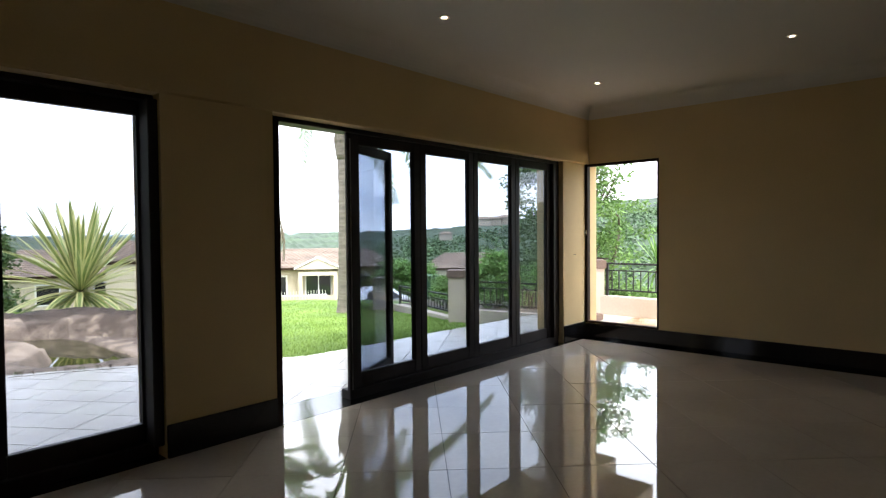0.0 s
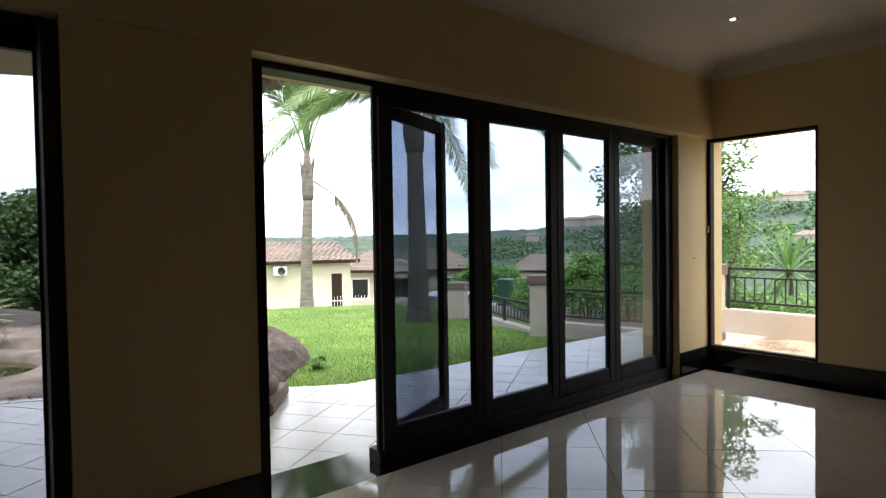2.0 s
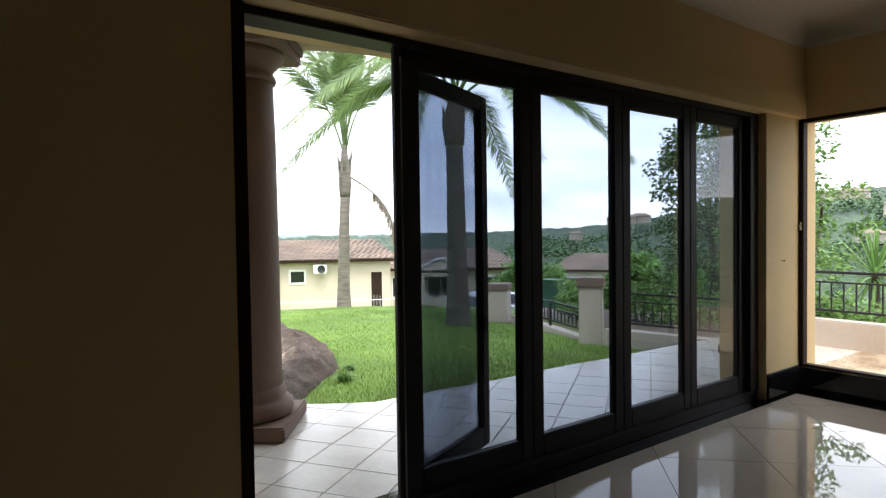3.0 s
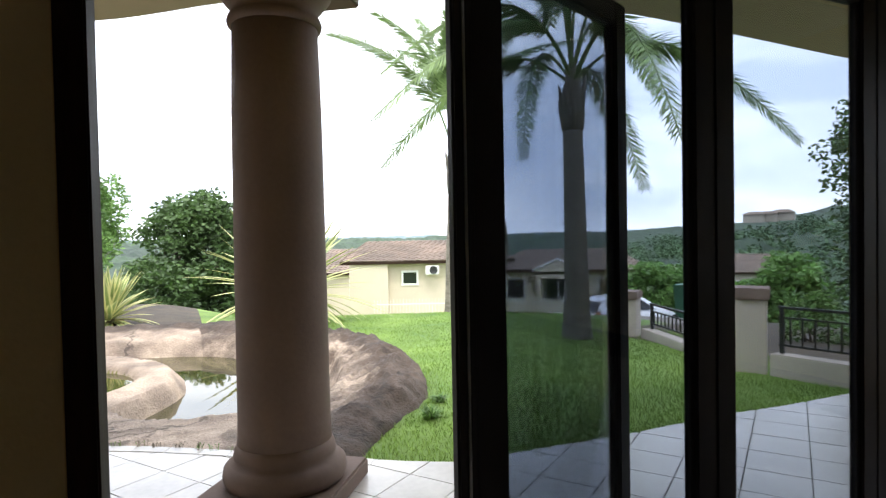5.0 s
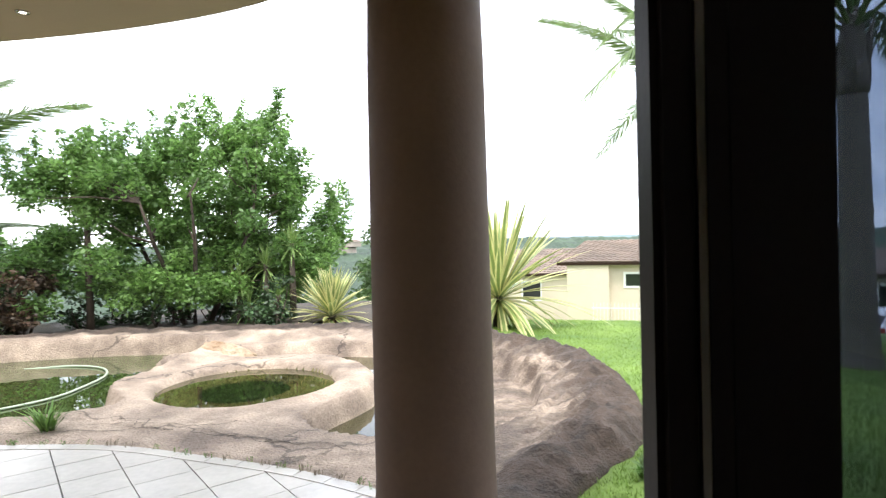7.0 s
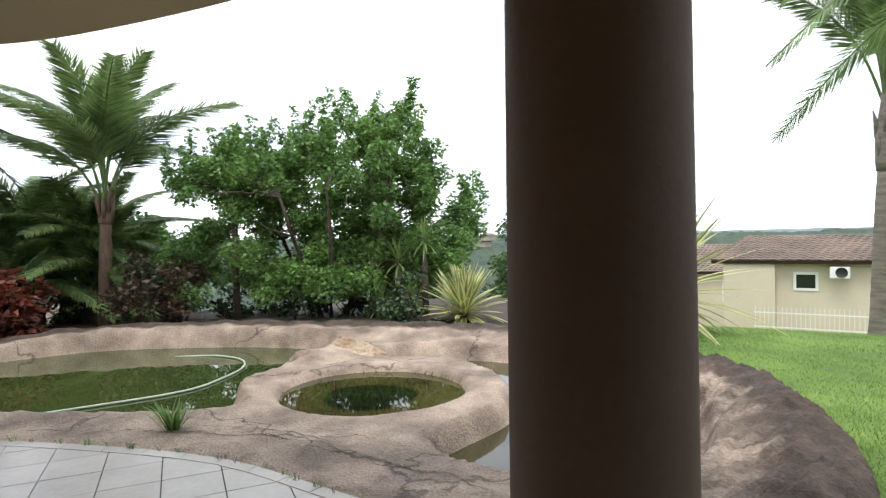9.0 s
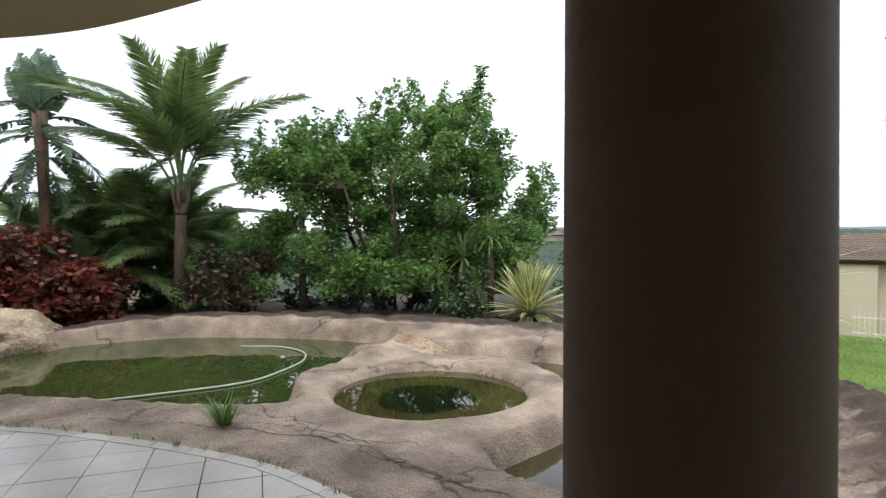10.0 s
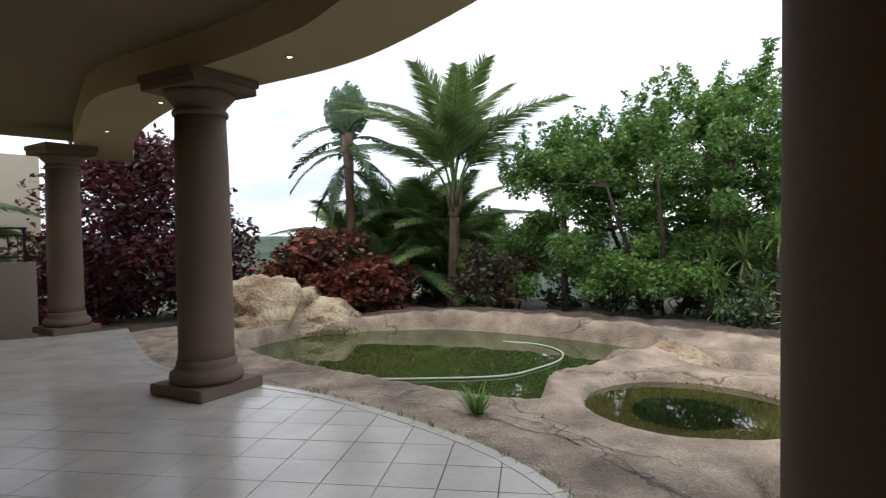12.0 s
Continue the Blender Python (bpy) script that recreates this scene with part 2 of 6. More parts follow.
M = {
    "plaster": mat("cream_plaster", (0.72, 0.54, 0.27), 0.75, 0.07, 0.9, 90, 0.06),
    "ceiling": mat("ceiling_paint", (0.74, 0.69, 0.60), 0.8, 0.04, 0.8, 120, 0.03),
    "roofbrown": mat("dark_brown_ceiling", (0.22, 0.165, 0.105), 0.8, 0.08, 0.8, 90, 0.05),
    "soffit": mat("soffit_paint", (0.46, 0.38, 0.25), 0.8, 0.06, 0.8, 90, 0.05),
    "granite": mat("black_granite", (0.012, 0.012, 0.013), 0.08, 0.5, 40, 220, 0.0),
    "itile": mat("polished_cream_porcelain", (0.58, 0.50, 0.41), 0.022, 0.08, 1.4, 30, 0.0, rnd=0.03, spec=1.0),
    "grout": mat("tile_grout", (0.16, 0.14, 0.12), 0.9, 0.3, 8, 80, 0.1),
    "bronze": mat("dark_bronze_aluminium", (0.038, 0.033, 0.033), 0.5, 0.2, 4, 150, 0.02, spec=0.2),
    "jamb": mat("dark_brown_timber", (0.035, 0.018, 0.011), 0.6, 0.3, 5, 60, 0.05, stretch=(6, 6, 0.6), spec=0.15),
    "glass": clear_mat("tinted_glass", (0.33, 0.37, 0.43)),
    "clearglass": clear_mat("clear_glass", (0.40, 0.42, 0.46)),
    "ttile": mat("terrace_tile", (0.68, 0.635, 0.575), 0.22, 0.12, 2.2, 26, 0.05, rnd=0.04),
    "tgrout": mat("terrace_grout", (0.11, 0.10, 0.085), 0.95, 0.4, 9, 90, 0.2),
    "stonecol": mat("painted_brown_column", (0.195, 0.136, 0.108), 0.72, 0.12, 2.0, 40, 0.06, spec=0.25),
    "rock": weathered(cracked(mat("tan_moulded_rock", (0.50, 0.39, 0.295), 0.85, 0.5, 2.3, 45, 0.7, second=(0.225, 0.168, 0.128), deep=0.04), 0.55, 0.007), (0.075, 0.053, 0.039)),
    "darkrock": mat("dark_brown_rock", (0.15, 0.115, 0.085), 0.9, 0.6, 3.5, 22, 1.0, second=(0.07, 0.055, 0.042), deep=0.05),
    "paleRock": mat("pale_sandstone", (0.64, 0.52, 0.37), 0.85, 0.45, 2.0, 18, 1.0, second=(0.36, 0.23, 0.13), deep=0.07),
    "lawn": mat("lawn_soil_and_grass", (0.21, 0.31, 0.06), 0.9, 0.4, 0.8, 30, 0.6, second=(0.10, 0.19, 0.03)),
    "blade": mat("grass_blades", (0.27, 0.39, 0.085), 0.6, 0.3, 0.7, 20, 0.0, second=(0.17, 0.29, 0.05), island=0.3, translucent=0.35),
    "soil": mat("garden_soil", (0.10, 0.075, 0.05), 0.95, 0.4, 2, 25, 0.7, second=(0.05, 0.04, 0.03)),
    "poolwater": mat("green_pool_water", (0.058, 0.076, 0.021), 0.02, 0.2, 0.5, 3, 0.02, second=(0.04, 0.06, 0.017), spec=0.38),
    "spawater": mat("murky_shallow_water", (0.072, 0.063, 0.02), 0.02, 0.3, 1.2, 5, 0.02, second=(0.045, 0.042, 0.014)),
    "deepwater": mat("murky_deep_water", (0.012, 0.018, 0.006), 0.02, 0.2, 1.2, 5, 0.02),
    "bark": mat("grey_palm_bark", (0.23, 0.20, 0.165), 0.9, 0.35, 3, 30, 0.5, stretch=(1, 1, 5)),
    "brownbark": mat("brown_fibrous_bark", (0.20, 0.13, 0.09), 0.9, 0.4, 4, 40, 0.6, stretch=(4, 4, 1)),
    "wood": mat("brown_branch_bark", (0.10, 0.075, 0.055), 0.9, 0.4, 6, 40, 0.5),
    "frond": mat("palm_leaflets", (0.24, 0.34, 0.125), 0.4, 0.35, 1.5, 12, 0.0, second=(0.14, 0.215, 0.075), island=0.35, translucent=0.45),
    "dryfrond": mat("dry_palm_leaflets", (0.29, 0.24, 0.17), 0.8, 0.3, 2, 20, 0.0, island=0.3, translucent=0.2),
    "leaf": mat("broad_green_leaves", (0.215, 0.36, 0.10), 0.36, 0.3, 0.7, 8, 0.0, second=(0.125, 0.24, 0.064), island=0.45, translucent=0.5),
    "lightleaf": mat("light_green_leaves", (0.19, 0.32, 0.08), 0.5, 0.3, 0.8, 8, 0.0, second=(0.10, 0.20, 0.05), island=0.4, translucent=0.35),
    "darkleaf": mat("dark_green_leaves", (0.055, 0.11, 0.035), 0.45, 0.4, 0.6, 8, 0.0, second=(0.027, 0.06, 0.018), island=0.45, translucent=0.2),
    "denseleaf": mat("dense_dark_leaves", (0.10, 0.165, 0.055), 0.5, 0.35, 0.7, 8, 0.0, second=(0.055, 0.10, 0.03), island=0.4, translucent=0.2),
    "farleaf": mat("distant_tree_leaves", (0.10, 0.17, 0.07), 0.7, 0.3, 0.02, 0.3, 0.0, second=(0.05, 0.10, 0.045), island=0.4),
    "russetleaf": mat("russet_green_leaves", (0.10, 0.05, 0.03), 0.5, 0.5, 2.0, 10, 0.0, second=(0.04, 0.045, 0.02), island=0.5, translucent=0.25),
    "paddleleaf": mat("dark_paddle_leaves", (0.085, 0.16, 0.06), 0.35, 0.35, 1.5, 10, 0.0, second=(0.045, 0.09, 0.035), island=0.2, translucent=0.25),
    "redleaf": mat("red_croton_leaves", (0.28, 0.066, 0.04), 0.45, 0.5, 2.2, 10, 0.0, second=(0.07, 0.045, 0.03), island=0.6, translucent=0.25),
    "maroonleaf": mat("maroon_leaves", (0.11, 0.014, 0.024), 0.5, 0.5, 1.2, 10, 0.0, second=(0.03, 0.008, 0.01), island=0.5, translucent=0.3),
    "agavegreen": mat("agave_green", (0.26, 0.34, 0.11), 0.45, 0.2, 4, 30, 0.05, rnd=0.15, translucent=0.2),
    "agaveyellow": mat("agave_cream_edge", (0.72, 0.68, 0.33), 0.45, 0.15, 4, 30, 0.05, rnd=0.12, translucent=0.25),
    "housewall": mat("cream_house_plaster", (0.63, 0.54, 0.42), 0.85, 0.1, 0.5, 20, 0.1),
    "rooftile": mat("brown_roof_tile", (0.235, 0.175, 0.135), 0.85, 0.35, 0.8, 9, 0.3, second=(0.155, 0.12, 0.095)),
    "whitepaint": mat("white_paint", (0.78, 0.77, 0.74), 0.5, 0.06, 2, 40, 0.03),
    "wallwhite": mat("garden_wall_paint", (0.62, 0.53, 0.45), 0.8, 0.12, 0.8, 30, 0.1),
    "caps": mat("brown_wall_cap", (0.24, 0.17, 0.14), 0.8, 0.2, 2, 30, 0.2),
    "iron": mat("black_iron", (0.02, 0.02, 0.02), 0.5, 0.2, 5, 60, 0.05),
    "carpaint": mat("white_car_paint", (0.75, 0.76, 0.78), 0.15, 0.03, 1, 20, 0.0),
    "carglass": mat("dark_car_glass", (0.015, 0.018, 0.02), 0.05, 0.1, 1, 10, 0.0),
    # far house walls: duller base colour with the distance haze mixed in
    "farwall": mat("hazy_far_plaster", (0.40, 0.35, 0.29), 0.9, 0.2, 0.3, 4, 0.1),
    "rubber": mat("black_rubber", (0.015, 0.015, 0.015), 0.8, 0.2, 5, 40, 0.1),
    "redlight": mat("red_tail_lamp", (0.35, 0.01, 0.01), 0.2, 0.1, 5, 40, 0.0),
    "silver": mat("silver_metal", (0.55, 0.55, 0.55), 0.3, 0.1, 5, 40, 0.0, metal=0.9),
    "binplastic": mat("green_bin_plastic", (0.02, 0.09, 0.045), 0.5, 0.2, 3, 40, 0.05),
    "paving": mat("driveway_paving", (0.20, 0.17, 0.15), 0.9, 0.25, 1, 20, 0.3),
    "hill": mat("wooded_hillside", (0.05, 0.085, 0.04), 0.95, 0.5, 0.03, 0.4, 0.0, second=(0.018, 0.038, 0.022)),
    # the air's haze over the horizon hills is put into this colour
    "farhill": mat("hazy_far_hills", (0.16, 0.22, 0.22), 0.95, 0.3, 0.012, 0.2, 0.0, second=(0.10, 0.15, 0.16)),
    "hose": mat("pale_green_hose", (0.50, 0.58, 0.44), 0.5, 0.1, 5, 60, 0.0),
    "whiterock": mat("white_stone", (0.75, 0.72, 0.66), 0.7, 0.2, 8, 60, 0.3),
    "bulb": glow_mat("warm_lamp_glass", (1.0, 0.86, 0.66), 6.0),
    "chrome": mat("satin_chrome", (0.6, 0.58, 0.55), 0.25, 0.1, 5, 60, 0.0, metal=1.0),
    "deepwall": mat("algae_covered_basin", (0.17, 0.155, 0.05), 0.8, 0.4, 2, 20, 0.2),
}


# ---- mesh helpers ----
def mesh_object(name, verts, faces, material, parent=None, smooth=False, mats=None, index=None):
    me = bpy.data.meshes.new(name)
    me.from_pydata([tuple(v) for v in verts], [], faces)
    for mm in (mats or [material]):
        me.materials.append(mm)
    if index is not None:
        me.polygons.foreach_set("material_index", index)
    if smooth:
        me.polygons.foreach_set("use_smooth", [True] * len(me.polygons))
    me.update()
    ob = new(name, me)
    if parent:
        ob.parent = parent
    return ob


def part(name, bm, material, parent=None, label="", smooth=False):
    me = bpy.data.meshes.new(name)
    bmesh.ops.recalc_face_normals(bm, faces=bm.faces)
    bm.to_mesh(me)
    bm.free()
    me.materials.append(material)
    if smooth:
        me.polygons.foreach_set("use_smooth", [True] * len(me.polygons))
    ob = new(name, me)
    if parent:
        ob.parent = parent
    if label:
        ob["label"] = label
    return ob


def empty(name, x=0, y=0, z=0, turn=0):
    ob = new(name)
    ob.matrix_world = pose(x, y, z, 0, 0, turn)
    ob.empty_display_size = 0.2
    return ob


def add_box(bm, x0, x1, y0, y1, z0, z1, bevel=0.0, m=None):
    r = bmesh.ops.create_cube(bm, size=1.0)
    vs = r["verts"]
    for v in vs:
        v.co = Vector(((x0 + x1) / 2 + v.co.x * (x1 - x0), (y0 + y1) / 2 + v.co.y * (y1 - y0), (z0 + z1) / 2 + v.co.z * (z1 - z0)))
    if bevel:
        es = list({e for v in vs for e in v.link_edges})
        out = bmesh.ops.bevel(bm, geom=es, offset=bevel, segments=2, affect="EDGES")
        vs = list({v for f in out["faces"] for v in f.verts} | {v for v in vs if v.is_valid})
    if m is not None:
        bmesh.ops.transform(bm, matrix=m, verts=[v for v in vs if v.is_valid])
    return bm


def box(name, x0, x1, y0, y1, z0, z1, material, parent=None, bevel=0.0, label="", m=None):
    return part(name, add_box(bmesh.new(), x0, x1, y0, y1, z0, z1, bevel, m), material, parent, label)


def boxes(name, rows, material, parent=None, bevel=0.0, label=""):
    bm = bmesh.new()
    for r in rows:
        add_box(bm, *r, bevel)
    return part(name, bm, material, parent, label)


def lathe(name, profile, material, parent=None, n=40, label="", smooth=True):
    """profile: (radius, z) from the bottom up, turned round the z axis."""
    verts, faces = [], []
    for r, z in profile:
        for i in range(n):
            a = 2 * math.pi * i / n
            verts.append((r * math.cos(a), r * math.sin(a), z))
    for j in range(len(profile) - 1):
        for i in range(n):
            k = (i + 1) % n
            faces.append((j * n + i, j * n + k, (j + 1) * n + k, (j + 1) * n + i))
    faces.append(tuple(range(n - 1, -1, -1)))
    faces.append(tuple(range((len(profile) - 1) * n, len(profile) * n)))
    ob = mesh_object(name, verts, faces, material, parent, smooth)
    if label:
        ob["label"] = label
    return ob


def tube(points, radii, n=8):
    """Verts and faces of a bent, tapering tube."""
    pts = [Vector(p) for p in points]
    verts, faces = [], []
    for i, p in enumerate(pts):
        d = (pts[min(i + 1, len(pts) - 1)] - pts[max(i - 1, 0)]).normalized()
        u = d.orthogonal().normalized() if abs(d.z) > 0.9 else d.cross(Vector((0, 0, 1))).normalized()
        w = d.cross(u)
        for j in range(n):
            a = 2 * math.pi * j / n
            verts.append(p + (u * math.cos(a) + w * math.sin(a)) * radii[i])
    for i in range(len(pts) - 1):
        for j in range(n):
            k = (j + 1) % n
            faces.append((i * n + j, i * n + k, (i + 1) * n + k, (i + 1) * n + j))
    faces.append(tuple(range(n - 1, -1, -1)))
    faces.append(tuple(range((len(pts) - 1) * n, len(pts) * n)))
    return verts, faces


def prism(name, outline, z0, z1, material, parent=None):
    """A slab with a plan outline."""
    n = len(outline)
    verts = [(x, y, z0) for x, y in outline] + [(x, y, z1) for x, y in outline]
    bm = bmesh.new()
    vs = [bm.verts.new(v) for v in verts]
    bm.faces.new(vs[:n][::-1])
    bm.faces.new(vs[n:])
    for i in range(n):
        k = (i + 1) % n
        bm.faces.new((vs[i], vs[k], vs[n + k], vs[n + i]))
    bm.normal_update()
    bmesh.ops.triangulate(bm, faces=[f for f in bm.faces if len(f.verts) > 4])
    return part(name, bm, material, parent)


def smooth_line(points, per=8):
    """A Catmull-Rom line through plan points."""
    p = [Vector(q) for q in points]
    p = [2 * p[0] - p[1]] + p + [2 * p[-1] - p[-2]]
    out = []
    for i in range(1, len(p) - 2):
        for j in range(per):
            t = j / per
            out.append(0.5 * (2 * p[i] + (p[i + 1] - p[i - 1]) * t + (2 * p[i - 1] - 5 * p[i] + 4 * p[i + 1] - p[i + 2]) * t * t
                              + (3 * p[i] - p[i - 1] - 3 * p[i + 1] + p[i + 2]) * t * t * t))
    out.append(p[-2])
    return out


def clip(subject, window):
    """The part of a plan outline that lies in a convex window (anticlockwise)."""
    out = list(subject)
    for i in range(len(window)):
        a, b = window[i], window[(i + 1) % len(window)]
        src, out = out, []
        for j in range(len(src)):
            p, q = src[j], src[(j + 1) % len(src)]
            sp = (b[0] - a[0]) * (p[1] - a[1]) - (b[1] - a[1]) * (p[0] - a[0])
            sq = (b[0] - a[0]) * (q[1] - a[1]) - (b[1] - a[1]) * (q[0] - a[0])
            if sp >= 0:
                out.append(p)
            if (sp >= 0) != (sq >= 0):
                t = sp / (sp - sq)
                out.append((p[0] + (q[0] - p[0]) * t, p[1] + (q[1] - p[1]) * t))
        if not out:
            return []
    return out


def area(poly):
    return 0.5 * abs(sum(p[0] * q[1] - q[0] * p[1] for p, q in zip(poly, poly[1:] + poly[:1])))


def tile_mesh(poly, z0, z1):
    n = len(poly)
    verts = [(x, y, z1) for x, y in poly] + [(x, y, z0) for x, y in poly]
    faces = [tuple(range(n))] + [(i, n + i, n + (i + 1) % n, (i + 1) % n) for i in range(n)]
    return verts, faces


def lay_tiles(outline, size, turn, at, gap, z0, z1, material, parent, name, near, merged_name):
    """Square tiles laid at an angle over a plan outline, cut at its edge; far ones in one mesh."""
    rng = random.Random(5)
    c, s = math.cos(radians(turn)), math.sin(radians(turn))
    xs, ys = [p[0] for p in outline], [p[1] for p in outline]
    reach = int(max(max(xs) - min(xs), max(ys) - min(ys)) / size) + 4
    mv, mf, made, shared = [], [], 0, None
    h = size / 2 - gap / 2
    for i in range(-reach, reach):
        for j in range(-reach, reach):
            cx, cy = at[0] + (i * c - j * s) * size, at[1] + (i * s + j * c) * size
            if not (min(xs) - size < cx < max(xs) + size and min(ys) - size < cy < max(ys) + size):
                continue
            window = [(cx + (u * c - v * s) * h, cy + (u * s + v * c) * h) for u, v in ((-1, -1), (1, -1), (1, 1), (-1, 1))]
            poly = clip(outline, window)
            if len(poly) < 3 or area(poly) < 0.002:
                continue
            dz = rng.uniform(-0.0008, 0.0008)
            if near(cx, cy) and made < 300:
                made += 1
                whole = abs(area(poly) - (2 * h) ** 2) < 1e-5
                if whole:
                    if shared is None:
                        sv, sf = tile_mesh([(u * h, v * h) for u, v in ((-1, -1), (1, -1), (1, 1), (-1, 1))], z0, z1)
                        shared = bpy.data.meshes.new(name)
                        shared.from_pydata(sv, [], sf)
                        shared.materials.append(material)
                    ob = new(name, shared)
                    ob.matrix_world = pose(cx, cy, dz, 0, 0, turn)
                    ob.parent = parent
                else:
                    v, f = tile_mesh(poly, z0 + dz, z1 + dz)
                    mesh_object(name, v, f, material, parent)
            else:
                v, f = tile_mesh(poly, z0 + dz, z1 + dz)
                o = len(mv)
                mv += v
                mf += [tuple(q + o for q in g) for g in f]
    if mv:
        tagged(mesh_object(merged_name, mv, mf, material, parent), kind="stuff")


# ---- the room ----
X0, X1, Y0, Y1 = -4.0, 7.52, -4.5, 4.0
OUT = 4.42
HEAD = 2.2
floor = tagged(box("floor", X0, X1, Y0, Y1, -0.3, -0.008, M["grout"]), "polished cream porcelain floor tiles laid diagonally", "floor", kind="structure")
granite = tagged(boxes("threshold", [(-1.6, 2.24, Y1, OUT, -0.2, 0.0), (3.0, X1, Y1, OUT, -0.2, 0.0)], M["granite"], bevel=0.003), "polished black granite threshold strip in the doorway", "threshold", kind="structure")

north = [(X0 - 0.3, -1.6, Y1, OUT, -0.3, 3.3), (2.24, 3.0, Y1, OUT, -0.3, 3.3), (6.98, X1, 4.05, OUT, 0.0, HEAD),
         (-1.6, 2.24, Y1, OUT, HEAD, 3.3), (3.0, X1, Y1, OUT, HEAD, 3.3)]
wall_north = tagged(boxes("wall_north", north, M["plaster"]), "cream plastered wall pierced by folding glass doors", "wall", kind="structure")
WY0, WY1, WZ0, WZ1 = 3.1, 4.05, 0.19, 2.2
east = [(X1, X1 + 0.3, Y0, WY0, -0.3, 3.3), (X1, X1 + 0.3, WY1, OUT, -0.3, 3.3), (X1, X1 + 0.3, WY0, WY1, WZ1, 3.3), (X1, X1 + 0.3, WY0, WY1, -0.3, WZ0 - 0.02)]
wall_east = tagged(boxes("wall_east", east, M["plaster"]), "cream plastered wall with a tall narrow window", "wall", kind="structure")
tagged(box("wall_west", X0 - 0.3, X0, Y0, Y1, -0.3, 3.3, M["plaster"]), "plain cream plastered wall", "wall", kind="structure")
tagged(box("wall_south", X0 - 0.3, X1 + 0.3, Y0 - 0.3, Y0, -0.3, 3.3, M["plaster"]), "plain cream plastered wall", "wall", kind="structure")

# soft plaster band over the openings
band = bmesh.new()
for xa, xb in ((-1.7, 7.5),):
    add_box(band, xa, xb, Y1 - 0.018, Y1 + 0.01, HEAD, HEAD + 0.17, 0.008)
tagged(part("lintel_band", band, M["plaster"]), "slightly raised cream plaster lintel band", "trim", kind="structure")

# ceiling with a cove along the walls
bm = bmesh.new()
add_box(bm, X0 - 0.3, X1 + 0.3, Y0 - 0.3, OUT, 2.9, 3.25)
R = 0.15
prof = [(R * (1 - math.sin(a)), R * (1 - math.cos(a))) for a in [math.pi / 2 * i / 8 for i in range(9)]]
for (ax, ay), (bx, by), (nx, ny) in (((X0, Y1), (X1, Y1), (0, -1)), ((X1, Y1), (X1, Y0), (-1, 0)), ((X1, Y0), (X0, Y0), (0, 1)), ((X0, Y0), (X0, Y1), (1, 0))):
    rows = []
    for d, h in prof:
        rows.append([bm.verts.new((px + nx * d, py + ny * d, 2.902 - h)) for px, py in ((ax, ay), (bx, by))])
    for p, q in zip(rows, rows[1:]):
        bm.faces.new((p[0], p[1], q[1], q[0]))
tagged(part("ceiling", bm, M["ceiling"], smooth=False), "flat off-white ceiling with a coved edge", "ceiling", kind="structure")

sk = []
for xa, xb in ((X0, -1.6), (2.24, 3.0)):
    sk.append((xa, xb, Y1 - 0.018, Y1, 0.0, 0.205))
sk += [(6.98, X1 - 0.018, 4.032, 4.05, 0.0, 0.205), (X1 - 0.018, X1, Y0, 4.05, 0.0, 0.19), (X0, X0 + 0.018, Y0, Y1 - 0.018, 0.0, 0.205), (X0 + 0.018, X1 - 0.018, Y0, Y0 + 0.018, 0.0, 0.205),
       (3.0, 3.012, Y1 + 0.117, OUT - 0.02, 0.0, 0.205)]
tagged(boxes("baseboard", sk, M["granite"], bevel=0.004), "polished black granite skirting along the walls", "baseboard", kind="structure")
tagged(box("floor_border", X1 - 0.16, X1 - 0.018, Y0, Y1, -0.006, 0.002, M["granite"]), "black granite strip along the floor edge", "floor border", kind="structure")


# ---- folding glass doors ----
def pane_panel(name, x0, x1, z0, z1, parent, stile=0.081, depth=0.05, glass="glass"):
    """One glazed leaf, in the xz plane at y 0: a frame with a recessed pane."""
    bm = bmesh.new()
    add_box(bm, x0, x0 + stile, -depth / 2, depth / 2, z0, z1, 0.006)
    add_box(bm, x1 - stile, x1, -depth / 2, depth / 2, z0, z1, 0.006)
    add_box(bm, x0 + stile, x1 - stile, -depth / 2, depth / 2, z0, z0 + 0.12, 0.006)
    add_box(bm, x0 + stile, x1 - stile, -depth / 2, depth / 2, z1 - 0.085, z1, 0.006)
    for a, b in ((x0 + stile, x0 + stile + 0.012), (x1 - stile - 0.012, x1 - stile)):
        add_box(bm, a, b, -0.012, 0.012, z0 + 0.12, z1 - 0.085)
    leaf = part(name, bm, M["bronze"], parent)
    sheet = box("pane", x0 + stile + 0.002, x1 - stile - 0.002, -0.003, 0.003, z0 + 0.118, z1 - 0.083, M[glass], leaf, label="blue-grey tinted glass pane" if glass == "glass" else "clear glass pane")
    sheet.visible_shadow = False
    return leaf


FY = 4.178
door_1 = tagged(empty("door_1"), "dark bronze folding glass doors, one leaf folded open", "folding door", kind="structure")
box("head_frame", 3.0, 6.98, FY - 0.07, FY + 0.07, 2.165, HEAD - 0.001, M["bronze"], door_1, 0.004)
box("sill_frame", 3.75, 6.98, FY - 0.06, FY + 0.06, 0.0, 0.075, M["bronze"], door_1, 0.004)
box("jamb", 3.001, 3.048, Y1 - 0.004, Y1 + 0.115, 0.0, 2.165, M["jamb"], door_1, 0.004, "dark brown timber door jamb")
box("jamb", 6.86, 6.979, FY - 0.07, FY + 0.07, 0.075, 2.165, M["bronze"], door_1, 0.004)
xs = [3.812, 4.615, 5.394, 6.13, 6.86]
